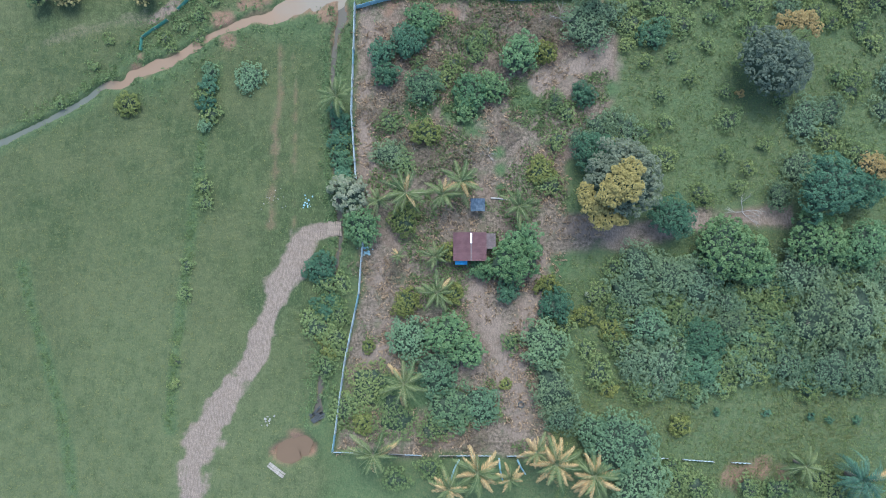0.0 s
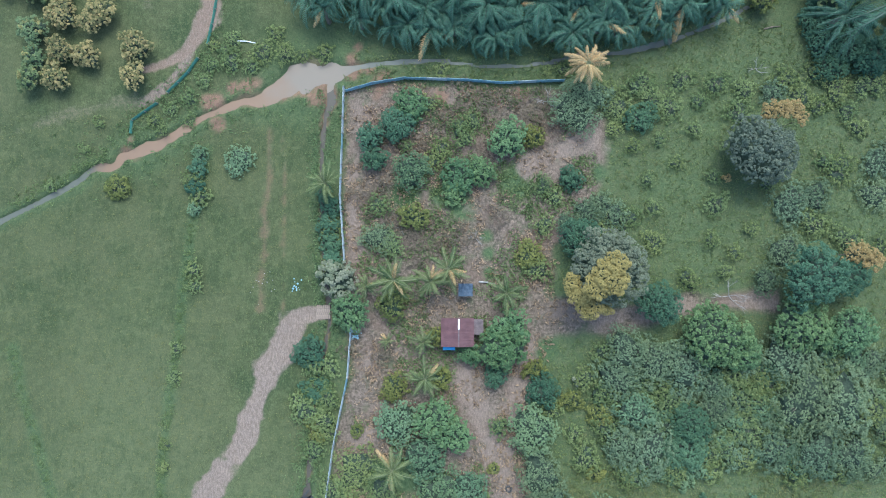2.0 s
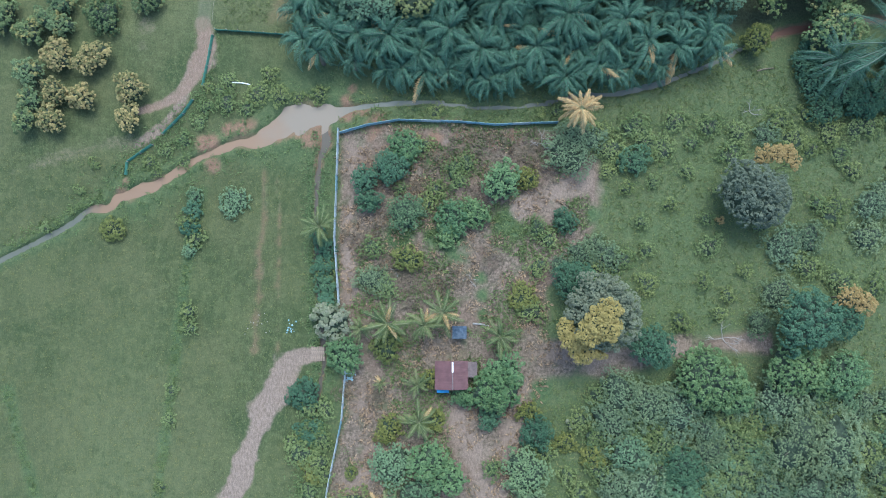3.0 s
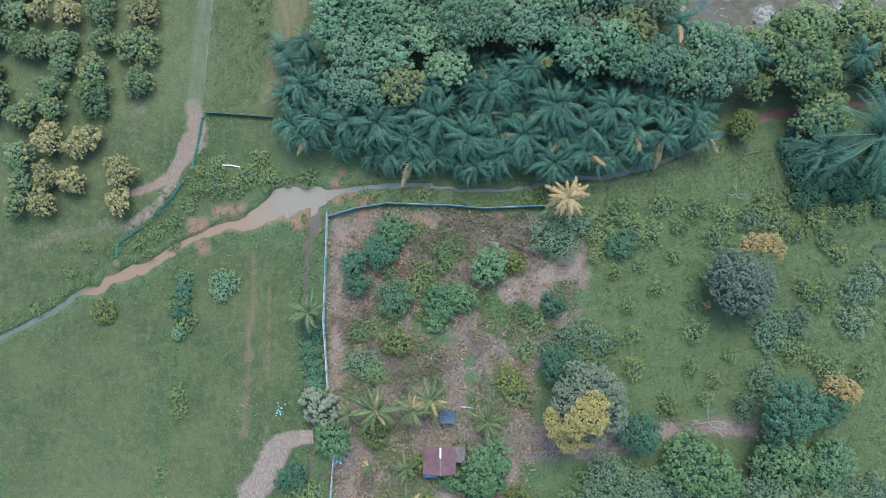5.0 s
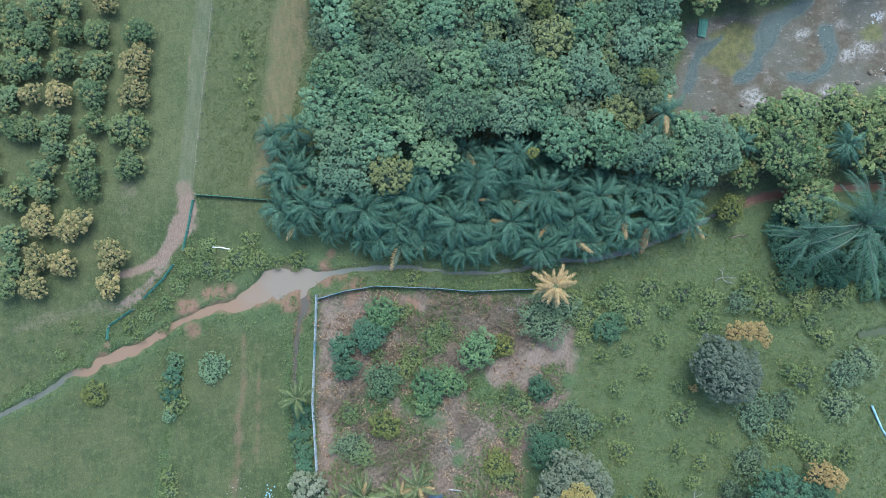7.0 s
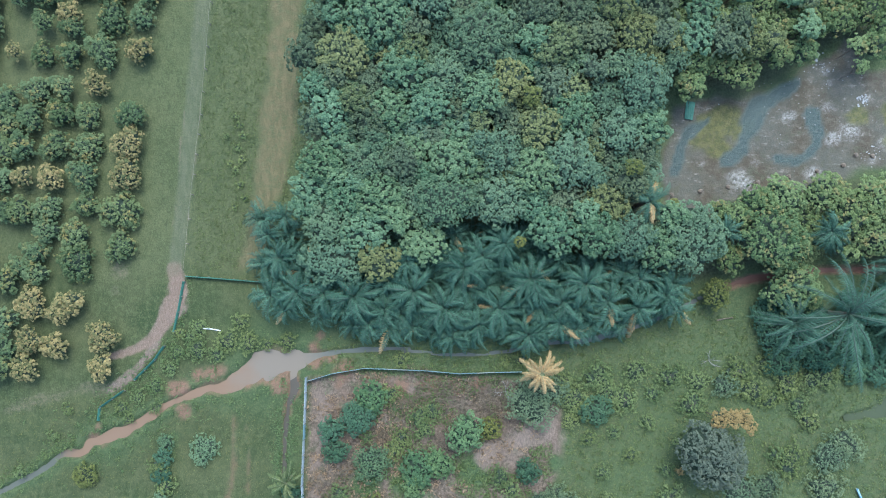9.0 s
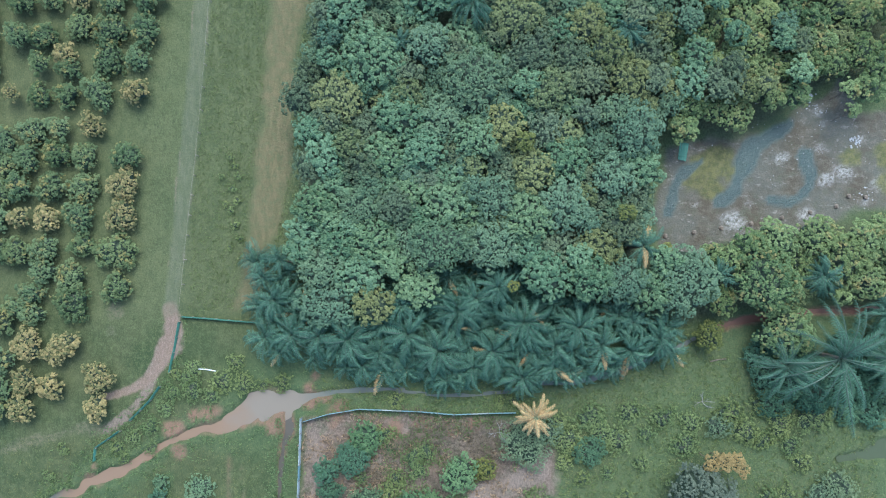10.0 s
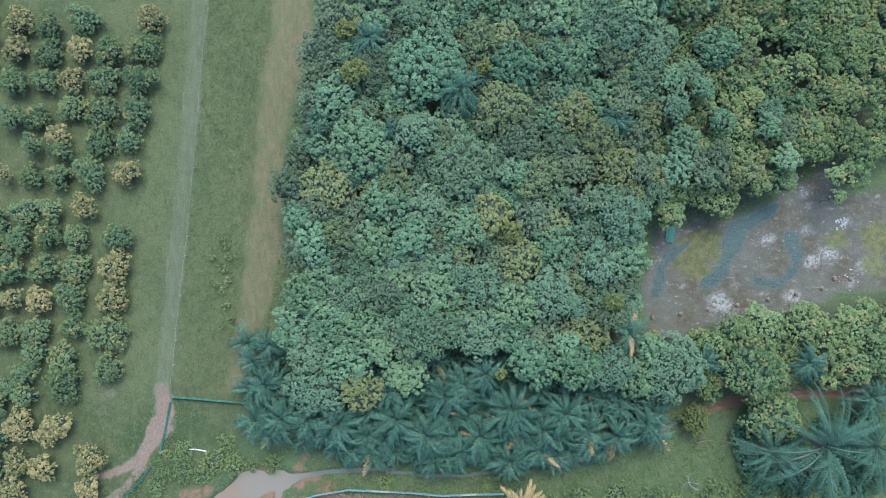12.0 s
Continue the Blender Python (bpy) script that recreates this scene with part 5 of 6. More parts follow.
# ---- undergrowth, uncounted ----
def tufts(name, label, mat, spots, size, blades, seed, flat=0.8):
    rng = np.random.default_rng(seed)
    n = len(spots)
    z = relief(spots[:, 0], spots[:, 1])
    base = np.repeat(np.column_stack([spots, z]), blades, 0)
    s = np.repeat(rng.uniform(0.5, 1.3, n) * size, blades)
    way = rng.normal(size=base.shape) * flat
    way[:, 2] = np.abs(way[:, 2]) + 0.5
    base[:, :2] += rng.normal(size=(len(base), 2)) * s[:, None] * 0.45
    v, f = leaf_blades(rng, base, way, 1.0, 0.35)
    v = v.reshape(-1, 4, 3)
    v = base[:, None] + (v - base[:, None]) * s[:, None, None]
    return tagged(new(name, mesh_from(name, v.reshape(-1, 3), f, [mat])), label, "undergrowth", kind="stuff")


def scattered(seed, n, box, keep):
    rng = np.random.default_rng(seed)
    p = rng.uniform((box[0], box[1]), (box[2], box[3]), (n, 2))
    return p[keep(p[:, 0], p[:, 1])]


def beside(pts, spread, per_metre, seed):
    rng = np.random.default_rng(seed)
    q = smooth_line([(*p[:2], 1) for p in pts])[:, :2]
    out = []
    for a, b in zip(q[:-1], q[1:]):
        n = rng.poisson(np.linalg.norm(b - a) * per_metre)
        out.append(a + (b - a) * rng.uniform(size=(n, 1)) + rng.normal(size=(n, 2)) * spread)
    return np.vstack(out)


def dry_ground(x, y):
    return np.maximum.reduce([along(STREAM, x, y), along(DITCH, x, y), along(TRACK, x, y), along(LANE, x, y), along(RED_POND, x, y)]) < -0.3


tufts("scrub_grass", "tall rough green grass and weeds", M_LEAF["rough"],
      scattered(3, 26000, (8, -62, 62, 14), lambda x, y: (inside(YARD, x, y) < -0.5) & dry_ground(x, y) & (fractal(x, y, 6, 77) > 0.2) & (along(STREAM, x, y) < -3)), 0.30, 3, 4, 1.4)
tufts("yard_weeds", "patchy green weeds on dry soil", M_LEAF["weed"],
      scattered(5, 18000, (-22, -58, 16, 6), lambda x, y: (inside(YARD, x, y) > 0) & (fractal(x, y, 5, 90) > 0.52) & (np.maximum.reduce([along(b, x, y) for b in BARE]) < 0)), 0.45, 4, 6)
tufts("yard_litter", "dry brown grass stalks and brush", M_LEAF["drygrass"],
      scattered(7, 7000, (-22, -58, 16, 6), lambda x, y: (inside(YARD, x, y) > 0) & (fractal(x, y, 4, 120) > 0.48)), 0.5, 4, 8)
for k, (line, spread, per) in enumerate(((HEDGE_EAST, 0.4, 10), (HEDGE_WEST, 0.4, 8), ([(-63.8, -10.9), (-59.1, -9.0), (-55.2, -6.8), (-53.3, -5.0), (-50.9, -4.3)], 0.8, 14), ([(-15.0, 6.0), (-8.7, 6.7), (-0.8, 6.4), (7.1, 6.3), (14.1, 6.4)], 1.2, 14), (STREAM[4:18], 2.6, 14), (DITCH[1:], 1.0, 26), (STREAM[18:31], 1.2, 9), ([(-36.2, 18.4), (-36.9, 14.0), (-37.4, 11.2), (-40.1, 7.2), (-44.3, 2.9), (-47.7, 0.5), (-47.8, -1.3)], 1.0, 16))):
    s = beside(line, spread, per, 50 + k)
    tufts("bank_weeds", "rank green weeds along a bank", M_LEAF["rough" if k == 6 else "weed"], s[dry_ground(s[:, 0], s[:, 1])], 0.28 if k < 2 else 0.38, 5, 60 + k, 1.3)
tufts("verge_weeds", "green weeds on the mown verge", M_LEAF["verge"],
      scattered(9, 10000, (-35, 20, -18, 92), lambda x, y: (inside(STRIP, x, y) < 0) & (along(ROAD, x, y) < -0.3) & (fractal(x, y, 4, 140) > 0.2)), 0.22, 4, 10, 1.5)


# ---- fences ----
M_POST = plain("weathered_post", (0.14, 0.12, 0.10), (0.26, 0.23, 0.19), 4.0)
M_WHITE_SHEET = plain("white_sheeting", (0.26, 0.31, 0.32), (0.46, 0.50, 0.50), 1.5, 0.6)
M_BLUE_SHEET = plain("blue_sheeting", (0.130, 0.240, 0.275), (0.250, 0.370, 0.400), 1.5, 0.55)
M_NET = plain("green_netting", (0.030, 0.098, 0.068), (0.058, 0.150, 0.108), 2.0, 0.7)


def panel_mesh(mat, seed, lean, waves=6):
    """Sheeting one unit long and high with folds, leaning outwards."""
    rng = random.Random(seed)
    bm = bmesh.new()
    grid = []
    for i in range(waves * 2 + 1):
        s = i / (waves * 2)
        col = []
        for j in range(4):
            z = j / 3
            off = lean * z * z + 0.035 * math.sin(i * 2.1 + seed) + rng.uniform(-0.02, 0.02)
            top = z * (1 - 0.08 * math.sin(math.pi * s) - rng.uniform(0, 0.03))
            col.append((bm.verts.new((s, off, top)), bm.verts.new((s, off - 0.05, top))))
        grid.append(col)
    for a, b in zip(grid[:-1], grid[1:]):
        for j in range(3):
            bm.faces.new((a[j][0], b[j][0], b[j + 1][0], a[j + 1][0]))
            bm.faces.new((a[j][1], a[j + 1][1], b[j + 1][1], b[j][1]))
        bm.faces.new((a[3][0], b[3][0], b[3][1], a[3][1]))
    return finish("panel", bm, mat)


def post_mesh(r, sides=7):
    bm = bmesh.new()
    limb(bm, (0, 0, -0.3), (0.03, 0.02, 1.0), r, r * 0.85, sides)
    return finish("post", bm, M_POST, True)


POST = post_mesh(0.05)


def fence(label, pts, height, mat, lean, spacing, gaps=(), thick=1.0):
    p = np.array(pts, float)
    ob = tagged(new("fence"), label, "fence")
    ob.location = (p[0][0], p[0][1], 0)
    panels = [panel_mesh(m, k, lean) for k, m in enumerate(mat)]
    rng = random.Random(len(pts))
    walked = 0
    for a, b in zip(p[:-1], p[1:]):
        n = max(1, round(np.linalg.norm(b - a) / spacing))
        for k in range(n):
            u, v = a + (b - a) * k / n, a + (b - a) * (k + 1) / n
            z = ground_z(*u)
            q = part("post", POST, None, ob)
            q.matrix_basis = Matrix.LocRotScale((u[0] - p[0][0], u[1] - p[0][1], z), None, (1, 1, height * 1.08))
            if walked not in gaps:
                q = part("panel", rng.choice(panels), None, ob)
                turn = math.atan2(v[1] - u[1], v[0] - u[0])
                q.matrix_basis = Matrix.LocRotScale((u[0] - p[0][0], u[1] - p[0][1], z), Euler((0, 0, turn)), (np.linalg.norm(v - u), thick, height))
            walked += 1
    return ob


WEST = [(-18.4, 5.0), (-18.6, -3.7), (-18.8, -10.0), (-18.1, -19.1), (-17.1, -27.7), (-17.6, -34.6), (-19.4, -43.6), (-20.9, -55.3)]
fence("white plastic sheet fence on thin posts beside the ditch", WEST[:4], 1.2, [M_WHITE_SHEET, M_WHITE_SHEET, M_BLUE_SHEET], -0.12, 2.4, (), 0.6)
fence("white plastic sheet fence on thin posts beside the ditch", WEST[4:], 1.2, [M_WHITE_SHEET, M_WHITE_SHEET, M_BLUE_SHEET], -0.12, 2.4, (), 0.6)
fence("blue plastic sheet fence along the brook", [(-18.3, 4.4), (-14.6, 5.5), (-10.3, 6.2), (-7.1, 6.1), (-1.6, 5.9), (3.1, 5.5), (7.9, 5.7), (11.8, 5.8)], 1.1, [M_BLUE_SHEET, M_BLUE_SHEET, M_WHITE_SHEET], 0.08, 2.4, (), 0.6)
fence("patched white sheet fence along the yard", [(-20.9, -55.5), (-15.7, -55.6), (-9.3, -55.9), (-2.3, -55.9), (4.1, -55.9)], 0.9, [M_WHITE_SHEET, M_POST, M_WHITE_SHEET], 0.22, 2.2, (1, 2, 5, 9))
fence("thin white rail fence in rough grass", [(18.5, -56.1), (23.0, -56.1), (28.9, -56.5), (33.7, -56.7)], 0.7, [M_WHITE_SHEET], 0.1, 2.2, (2, 5))
fence("blue-green net fence across the grass strip", [(-35.9, 19.2), (-32.7, 19.0), (-29.1, 18.7), (-23.9, 18.3)], 0.8, [M_NET], -0.15, 2.0, (), 0.7)
fence("sagging green net fence overgrown with weeds", [(-36.2, 18.4), (-36.9, 14.0), (-37.4, 11.2), (-40.1, 7.2), (-44.3, 2.9), (-47.7, 0.5), (-47.8, -1.3)], 0.55, [M_NET], -0.3, 2.2, (3, 7), 0.6)


def rail_fence(label, pts, spacing, height):
    p = np.array(pts, float)
    ob = tagged(new("wire_fence"), label, "fence")
    ob.location = (p[0][0], p[0][1], 0)
    for a, b in zip(p[:-1], p[1:]):
        n = max(1, round(np.linalg.norm(b - a) / spacing))
        for k in range(n):
            u, v = a + (b - a) * k / n - p[0], a + (b - a) * (k + 1) / n - p[0]
            z, w = ground_z(*(u + p[0])), ground_z(*(v + p[0]))
            q = part("post", POST, None, ob)
            q.matrix_basis = Matrix.LocRotScale((*u, z), None, (1.3, 1.3, height))
            bm = bmesh.new()
            limb(bm, (*u, z + height * 0.9), (*v, w + height * 0.9), 0.012, 0.012, 4)
            part("wire", bm, M_POST, ob)
    return ob


rail_fence("post and wire fence along the farm road", [(-31.9, 76.4), (-32.6, 68.6), (-33.3, 55.8), (-34.2, 42.4), (-35.3, 30.8), (-36.1, 20.2)], 3.2, 1.1)

# ---- farm hut ----
M_ROOF = plain("maroon_roof_sheet", (0.074, 0.036, 0.038), (0.108, 0.056, 0.057), 1.2, 0.5, 0.0, 0.2)
M_ROOF_OLD = plain("weathered_roof_sheet", (0.075, 0.058, 0.056), (0.125, 0.098, 0.094), 2.5, 0.7)
M_PLANK = plain("hut_boards", (0.11, 0.085, 0.065), (0.22, 0.17, 0.13), 5.0)
M_TARP = plain("blue_tarpaulin", (0.045, 0.210, 0.430), (0.080, 0.300, 0.540), 2.0, 0.45)
M_PALE = plain("pale_metal", (0.50, 0.52, 0.53), (0.72, 0.73, 0.73), 3.0, 0.5)
M_DARK = plain("dark_plastic", (0.016, 0.018, 0.018), (0.042, 0.045, 0.044), 4.0, 0.6)


def box(bm, lo, hi):
    m = Matrix.Translation([(a + b) / 2 for a, b in zip(lo, hi)]) @ Matrix.Diagonal((*[b - a for a, b in zip(lo, hi)], 1))
    bmesh.ops.create_cube(bm, size=1, matrix=m)


def roof_sheet(x0, z0, x1, z1, y0, y1, waves=9, thick=0.02):
    """Corrugated sheet from one eave line to the ridge, corrugations running down the slope."""
    bm = bmesh.new()
    rows = []
    for i in range(waves * 4 + 1):
        y = y0 + (y1 - y0) * i / (waves * 4)
        d = 0.022 * math.sin(i * math.pi / 2)
        rows.append([bm.verts.new((x, y, z + d + e)) for e in (0, -thick) for x, z in ((x0, z0), (x1, z1))])
    for a, b in zip(rows[:-1], rows[1:]):
        bm.faces.new((a[0], a[1], b[1], b[0])), bm.faces.new((a[2], b[2], b[3], a[3]))
        bm.faces.new((a[0], b[0], b[2], a[2])), bm.faces.new((a[1], a[3], b[3], b[1]))
    return bm


def hut(x, y):
    """Origin under the north end of the ridge; the ridge runs south."""
    ob = tagged(new("farm_hut"), "small farm hut with maroon corrugated roof", "hut")
    ob.location = (x, y, ground_z(x, y))
    for name, lo, hi in (("wall", (-2.0, -3.3, -0.1), (-1.92, -0.3, 2.2)), ("wall", (1.72, -3.3, -0.1), (1.80, -0.3, 2.2)), ("wall", (-1.92, -0.38, -0.1), (1.72, -0.3, 2.3)),
                         ("wall", (-1.92, -3.3, -0.1), (-0.4, -3.22, 2.3)), ("wall", (0.5, -3.3, -0.1), (1.72, -3.22, 2.3))):
        bm = bmesh.new()
        box(bm, lo, hi)
        part(name, bm, M_PLANK, ob)
    bm = bmesh.new()
    box(bm, (-0.4, -3.28, 0), (0.5, -3.24, 1.95))
    part("door", bm, M_POST, ob, "weathered plank door")
    for k in range(4):
        y0, y1 = -3.66 + 0.93 * k, -3.66 + 0.93 * (k + 1) + 0.05
        part("roof_sheet", roof_sheet(-2.35, 2.28 + 0.006 * (k % 2), 0.03, 2.72 + 0.006 * (k % 2), y0, y1), M_ROOF, ob)
        part("roof_sheet", roof_sheet(2.02, 2.32 + 0.006 * (k % 2), -0.03, 2.70 + 0.006 * (k % 2), y0, y1), M_ROOF, ob)
    for k in range(2):
        part("roof_sheet", roof_sheet(1.95, 2.22, 3.25, 2.02, -2.05 + 1.0 * k, -1.02 + 1.0 * k), M_ROOF_OLD, ob, "weathered grey-brown lean-to sheet")
    bm = bmesh.new()
    box(bm, (-0.10, -1.35, 2.73), (0.10, -0.02, 2.78))
    part("ridge_cap", bm, M_PALE, ob, "short white ridge cap")
    bm = bmesh.new()
    box(bm, (-0.07, -3.66, 2.72), (0.07, -1.37, 2.755))
    part("ridge_cap", bm, M_ROOF_OLD, ob)
    for px, py in ((3.1, -0.2), (3.1, -1.95), (2.0, -2.0)):
        bm = bmesh.new()
        limb(bm, (px, py, -0.2), (px, py, 2.05), 0.05, 0.05)
        part("post", bm, M_POST, ob)
    bm = bmesh.new()
    rows = [[bm.verts.new((-2.1 + 0.2 * i, -3.62 - 0.5 * j / 4, 2.15 - 0.30 * j / 4 - 0.05 * math.sin(i * 1.3) * j / 4)) for j in range(5)] for i in range(9)]
    for a, b in zip(rows[:-1], rows[1:]):
        for j in range(4):
            bm.faces.new((a[j], a[j + 1], b[j + 1], b[j]))
    bmesh.ops.solidify(bm, geom=bm.faces[:], thickness=0.02)
    part("awning", bm, M_TARP, ob, "blue tarpaulin awning")
    return ob


hut(-2.72, -26.62)


def canopy(x, y):
    ob = tagged(new("tarp_shelter"), "low blue-grey tarpaulin shelter on sticks", "shelter")
    ob.location = (x, y, ground_z(x, y))
    for px, py in ((-0.8, -0.7), (0.8, -0.6), (0.75, 0.7), (-0.75, 0.6)):
        bm = bmesh.new()
        limb(bm, (px, py, -0.2), (px, py, 1.5), 0.04, 0.03)
        part("pole", bm, M_POST, ob)
    bm = bmesh.new()
    rows = [[bm.verts.new((-0.95 + 1.9 * i / 8, -0.85 + 1.7 * j / 8, 1.52 + 0.18 * math.sin(math.pi * i / 8) - 0.12 * math.sin(math.pi * j / 8) + 0.03 * math.sin(i * 2.1 + j))) for j in range(9)] for i in range(9)]
    for a, b in zip(rows[:-1], rows[1:]):
        for j in range(8):
            bm.faces.new((a[j], a[j + 1], b[j + 1], b[j]))
    bmesh.ops.solidify(bm, geom=bm.faces[:], thickness=0.015)
    part("tarp", bm, plain("faded_tarp", (0.062, 0.095, 0.135), (0.110, 0.145, 0.190), 3.0, 0.6), ob)
    return ob


canopy(-1.8, -22.8)


# ---- dead wood, logs, odds and ends ----
def dead_tree(x, y, r, label, flat=0.45, mat=None):
    rng = random.Random(int(x * 10 + y))
    bm = bmesh.new()

    def grow(a, d, length, rad, depth):
        b = a + d * length
        limb(bm, a, b, rad, rad * 0.6, 5)
        if depth:
            for k in range(3):
                e = (d + Vector((rng.uniform(-0.8, 0.8), rng.uniform(-0.8, 0.8), rng.uniform(-0.3, 0.3)))).normalized()
                grow(b if k else a + d * length * 0.6, e, length * rng.uniform(0.55, 0.8), rad * 0.6, depth - 1)
    for k in range(4):
        a = k * 1.7 + rng.uniform(-0.4, 0.4)
        grow(Vector((0, 0, 0.05)), Vector((math.cos(a), math.sin(a), flat)).normalized(), r * 0.42, 0.028 * r ** 0.5, 2)
    ob = tagged(new("dead_branch", finish("dead_branch", bm, mat or M_DEAD)), label, "dead wood")
    ob.location = (x, y, ground_z(x, y) - 0.03)
    return ob


for (x, y), r in zip([(-0.4, -15.8), (-10.5, -14.4), (33.6, -23.6), (38.0, 7.5)], (1.5, 1.3, 3.2, 2.0)):
    dead_tree(x, y, r, "bleached dead branches lying on dry ground")
dead_tree(32.8, -34.8, 1.4, "pale leafless shrub among green scrub", 0.9)
dead_tree(9.5, 3.0, 2.6, "grey leafless brush at the yard's corner", 0.8)
dead_tree(13.5, 0.5, 2.4, "grey leafless brush at the yard's corner", 0.8)


def pole(name, a, b, r, mat, label, cat):
    bm = bmesh.new()
    limb(bm, (0, 0, 0), Vector(b) - Vector(a), r, r * 0.8, 8)
    ob = tagged(new(name, finish(name, bm, mat, True)), label, cat)
    ob.location = a
    return ob


def lying(p, q, r):
    return (*p, ground_z(*p) + r * 0.8), (*q, ground_z(*q) + r * 0.8)


LOG, ODD = [(-0.0, -21.7), (2.2, -22.0)], [(-33.5, 11.7), (-30.9, 11.4), (39.2, 13.0), (41.5, 13.4), (-29.5, -20.9), (-24.4, -22.4)]
pole("log", *lying(LOG[0], LOG[1], 0.12), 0.13, M_DEAD, "pale stripped log lying on dry grass", "log")
pole("log", *lying(ODD[2], ODD[3], 0.12), 0.10, M_BARK, "grey fallen log in rough grass", "log")
pole("pipe", *lying(ODD[0], ODD[1], 0.07), 0.09, M_PALE, "white plastic pipe lying in weeds", "pipe")
HOSE = [(-4.3, -56.2), (-5.4, -59.0), (0.9, -56.0), (1.4, -59.0), (3.3, -56.2), (4.4, -58.2), (-8.6, -55.8), (-10.4, -55.7)]
for k in (0, 2, 4):
    a, b = HOSE[k], HOSE[k + 1]
    pole("blue_rail", (*a, ground_z(*a) + 0.9), (*b, ground_z(*b) + 0.3), 0.12, M_BLUE_SHEET, "pale blue rail slanting down from the fence", "rail")
pole("pipe", (57.8, -10.0, ground_z(57.8, -10.0) + 0.35), (61.1, -16.2, ground_z(61.1, -16.2) + 0.25), 0.16, M_BLUE_SHEET, "pale blue plastic pipe sloping through the shrubs", "pipe")
for x, y in [(29.4, -50.0), (36.0, -50.1), (41.7, -50.6), (44.2, -51.0), (47.7, -51.1)]:
    plant("teal", x, y, 0.55, 0.7, "young planted trees")


def tyre(x, y, r):
    bm = bmesh.new()
    rings = []
    for i in range(20):
        a = i * math.tau / 20
        rings.append([bm.verts.new(((r + 0.11 * math.cos(b)) * math.cos(a), (r + 0.11 * math.cos(b)) * math.sin(a), 0.10 + 0.10 * math.sin(b))) for b in (k * math.tau / 8 for k in range(8))])
    for i in range(20):
        p, q = rings[i], rings[(i + 1) % 20]
        for k in range(8):
            bm.faces.new((p[k], q[k], q[(k + 1) % 8], p[(k + 1) % 8]))
    ob = tagged(new("old_tyre", finish("old_tyre", bm, M_DARK, True)), "dark rubber ring lying on bare soil", "tyre")
    ob.location = (x, y, ground_z(x, y))
    return ob


for x, y in [(3.9, -49.2)]:
    tyre(x, y, 0.36)


def stone(x, y, r, mat, name, label, cat, group=""):
    rng = random.Random(int(x * 31 + y * 17))
    bm = bmesh.new()
    bmesh.ops.create_icosphere(bm, subdivisions=2, radius=r)
    for v in bm.verts:
        v.co *= rng.uniform(0.78, 1.12)
        v.co.z *= 0.7
    ob = tagged(new(name, finish(name, bm, mat)), label, cat, group)
    ob.location = (x, y, ground_z(x, y) + r * 0.3)
    return ob


for x, y in [(33.3, 30.8), (37.4, 31.3), (41.3, 31.9), (45.5, 32.5), (49.9, 33.4), (53.9, 34.2), (57.6, 35.0), (59.4, 36.5), (61.8, 36.3)]:
    stone(x, y, 0.36, M_BARK, "stump", "dark tree stump on grey mud", "stump", "stumps in the clearing")


def rubble(x, y, spread, count, size, mat, label):
    """A heap of broken slabs and scraps, too many to count."""
    rng = random.Random(int(abs(x * 13 + y * 7)))
    bm = bmesh.new()
    for k in range(count):
        px, py = rng.gauss(0, spread), rng.gauss(0, spread)
        s = size * rng.uniform(0.4, 1.3)
        m = Matrix.Translation((px, py, ground_z(x + px, y + py) + s * 0.25)) @ Euler((rng.uniform(-0.5, 0.5), rng.uniform(-0.5, 0.5), rng.uniform(0, 6))).to_matrix().to_4x4() @ Matrix.Diagonal((s * rng.uniform(0.6, 1.6), s, s * 0.45, 1))
        got = bmesh.ops.create_cube(bm, size=1, matrix=m)["verts"]
        for v in got:
            v.co += Vector((rng.uniform(-1, 1), rng.uniform(-1, 1), rng.uniform(-1, 1))) * s * 0.12
    ob = tagged(new("rubble", finish("rubble", bm, mat)), label, "rubble", kind="stuff")
    ob.location = (x, y, 0)
    return ob


M_CHALK = plain("white_rubble", (0.18, 0.18, 0.17), (0.36, 0.36, 0.35), 2.0)
HEAPS = [(54.0, 50.6), (55.6, 48.9), (60.7, 44.4), (43.8, 32.2), (67.3, 55.1), (61.6, 36.3), (35.9, 43.0), (60.0, 48.1), (56.4, 64.3), (-13.8, 46.9)]
for k, (spread, count, size) in {0: (0.35, 14, 0.3), 1: (1.0, 22, 0.14), 2: (0.5, 24, 0.2), 3: (1.2, 80, 0.10), 4: (0.6, 20, 0.28), 5: (0.8, 26, 0.14), 8: (0.3, 8, 0.2)}.items():
    rubble(*HEAPS[k], spread, count, size, M_CHALK, "broken white rubble and scraps on grey mud")
rubble(54.0, 43.0, 5.5, 90, 0.09, M_CHALK, "scattered white scraps on grey mud")
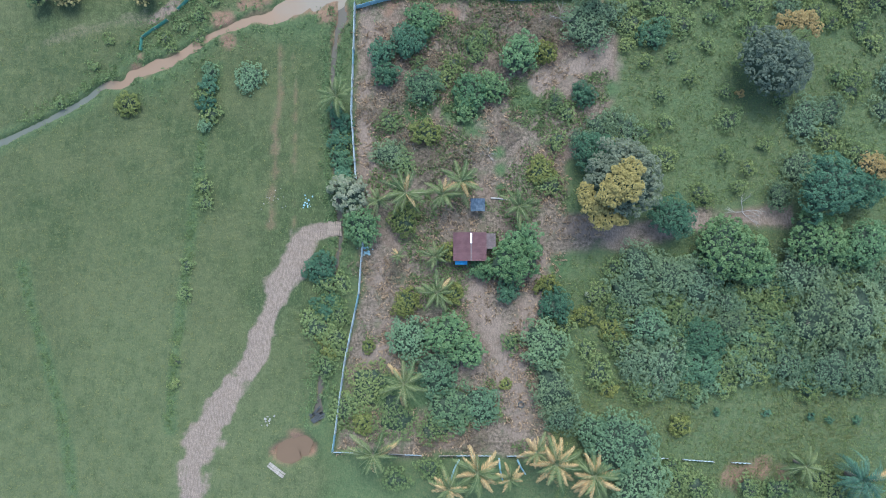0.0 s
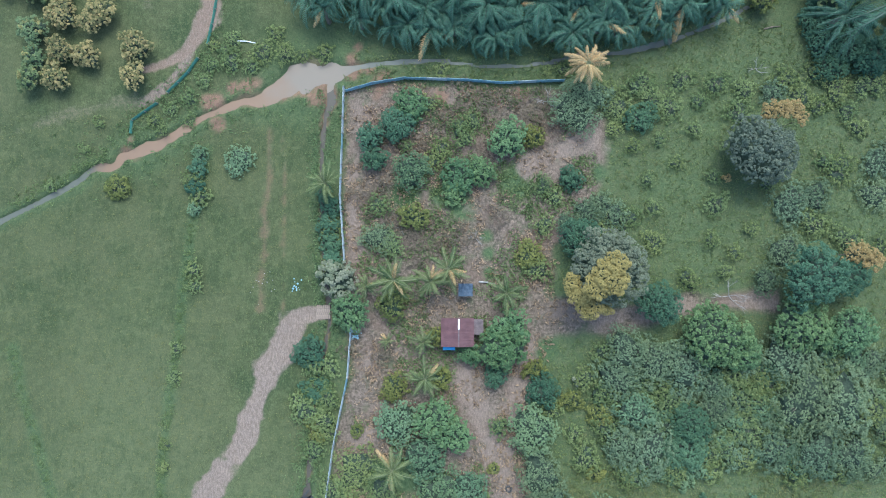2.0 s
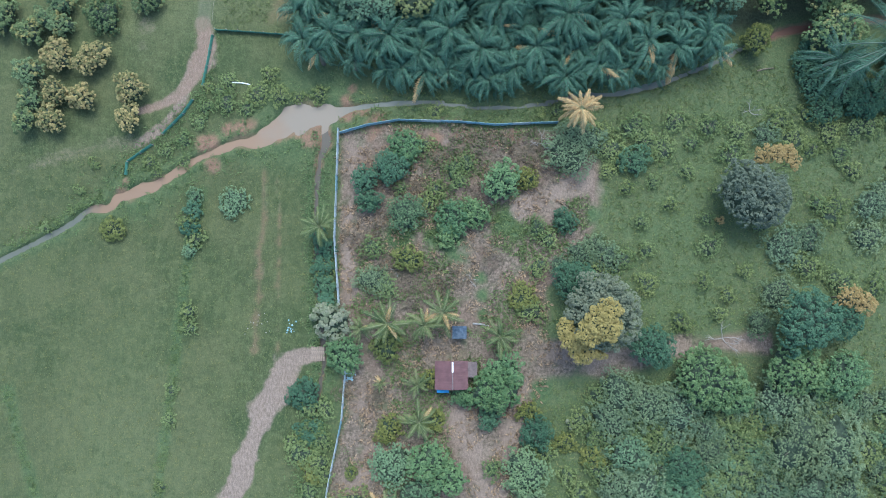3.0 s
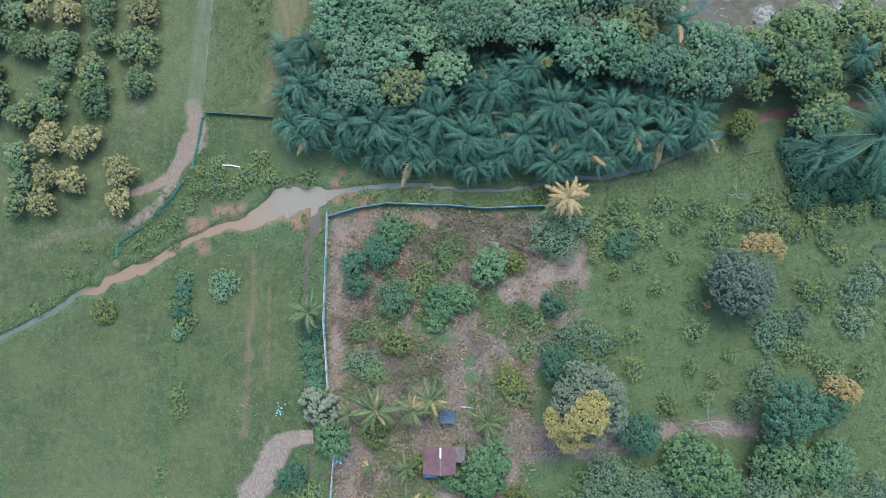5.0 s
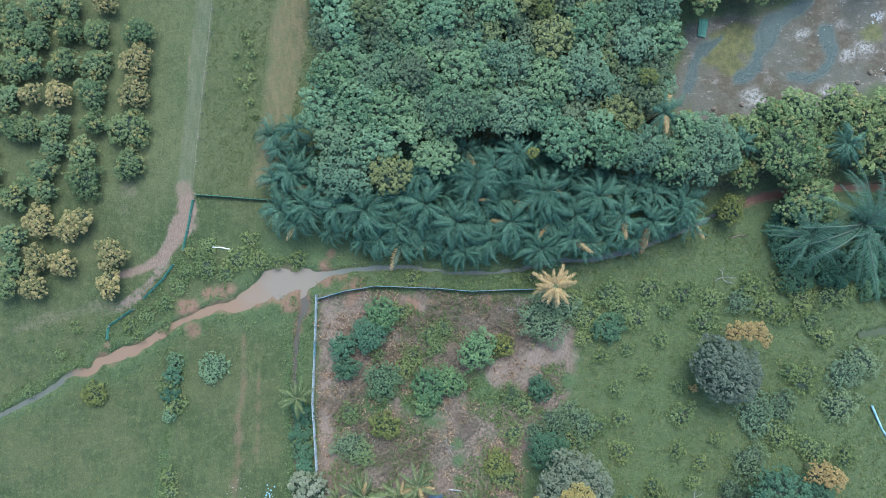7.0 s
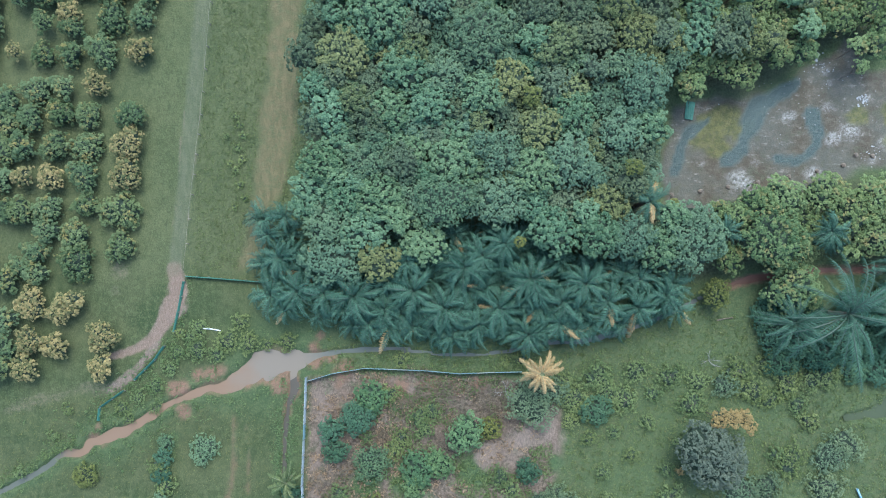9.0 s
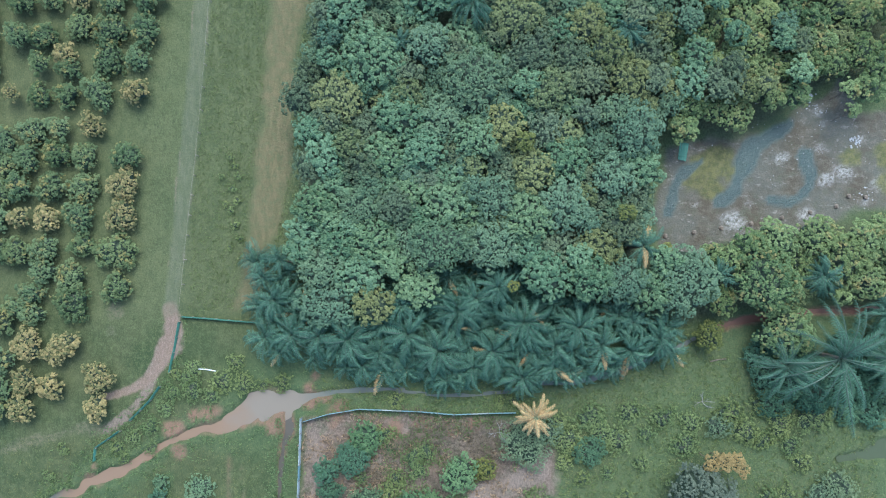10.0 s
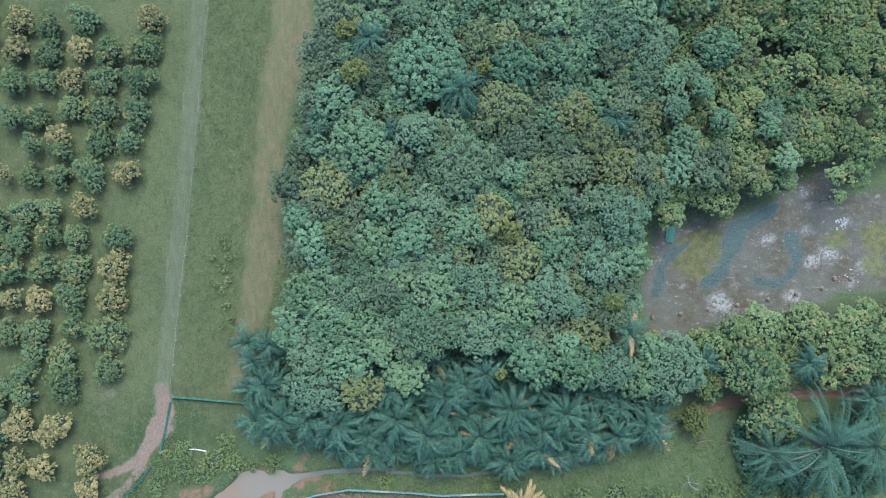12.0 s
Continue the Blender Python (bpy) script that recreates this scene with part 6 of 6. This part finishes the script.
JUNK = [(-23.2, -50.6), (-29.6, -51.4), (-28.4, -57.7), (-24.7, -22.4), (-17.0, -28.9), (-21.2, -25.8)]
rubble(*JUNK[1], 0.45, 12, 0.2, M_DEAD, "pale stones in short grass")
rubble(*JUNK[3], 0.4, 14, 0.22, M_BLUE_SHEET, "pale blue plastic scraps on the grass")
rubble(*JUNK[4], 0.45, 22, 0.24, M_BLUE_SHEET, "pale blue bags beside the fence")
rubble(-29.5, -22.0, 0.9, 20, 0.1, M_DEAD, "pale stones along a worn track")


def boards(name, label, x, y, turn, count, length, width, mat, gap=0.03, z=0.1, jitter=4):
    ob = tagged(new(name), label, "planks")
    ob.matrix_basis = pose(x, y, max(-0.05, ground_z(x, y)) + z, 0, 0, turn)
    for k in range(count):
        bm = bmesh.new()
        box(bm, (-length / 2, -width / 2, -0.03), (length / 2, width / 2, 0.03))
        q = part("plank", bm, mat, ob)
        q.matrix_basis = pose(dice.uniform(-0.05, 0.05), (k - count / 2) * (width + gap), 0, 0, 0, dice.uniform(-jitter, jitter))
    return ob


boards("plank_bridge", "grey plank footbridge over the ditch", *JUNK[5], 90, 7, 1.9, 0.24, M_PLANK)
boards("plank_pile", "dark weathered planks beside the ditch", *JUNK[0], 30, 5, 2.0, 0.22, M_DARK, 0.06, 0.12, 20)
boards("plank_pile", "pale plank landing at the pond's edge", *JUNK[2], -38, 3, 2.6, 0.22, M_POST)
boards("blue_sheet", "blue corrugated sheet lying at the clearing's edge", *HEAPS[6], 80, 4, 2.6, 0.3, M_NET, 0.01)
tufts("pasture_tufts", "taller pale grass tufts in the pasture", M_LEAF["tuft"],
      scattered(13, 11000, (-68, -62, -23, 2), lambda x, y: dry_ground(x, y) & (fractal(x, y, 7, 160) > 0.15)), 0.17, 3, 14, 1.6)
tufts("rough_tufts", "yellowish rough grass tufts", M_LEAF["tuft"],
      scattered(15, 9000, (8, -60, 70, -46), lambda x, y: (inside(YARD, x, y) < -0.5) & (fractal(x, y, 5, 170) > 0.45)), 0.24, 3, 16, 1.5)
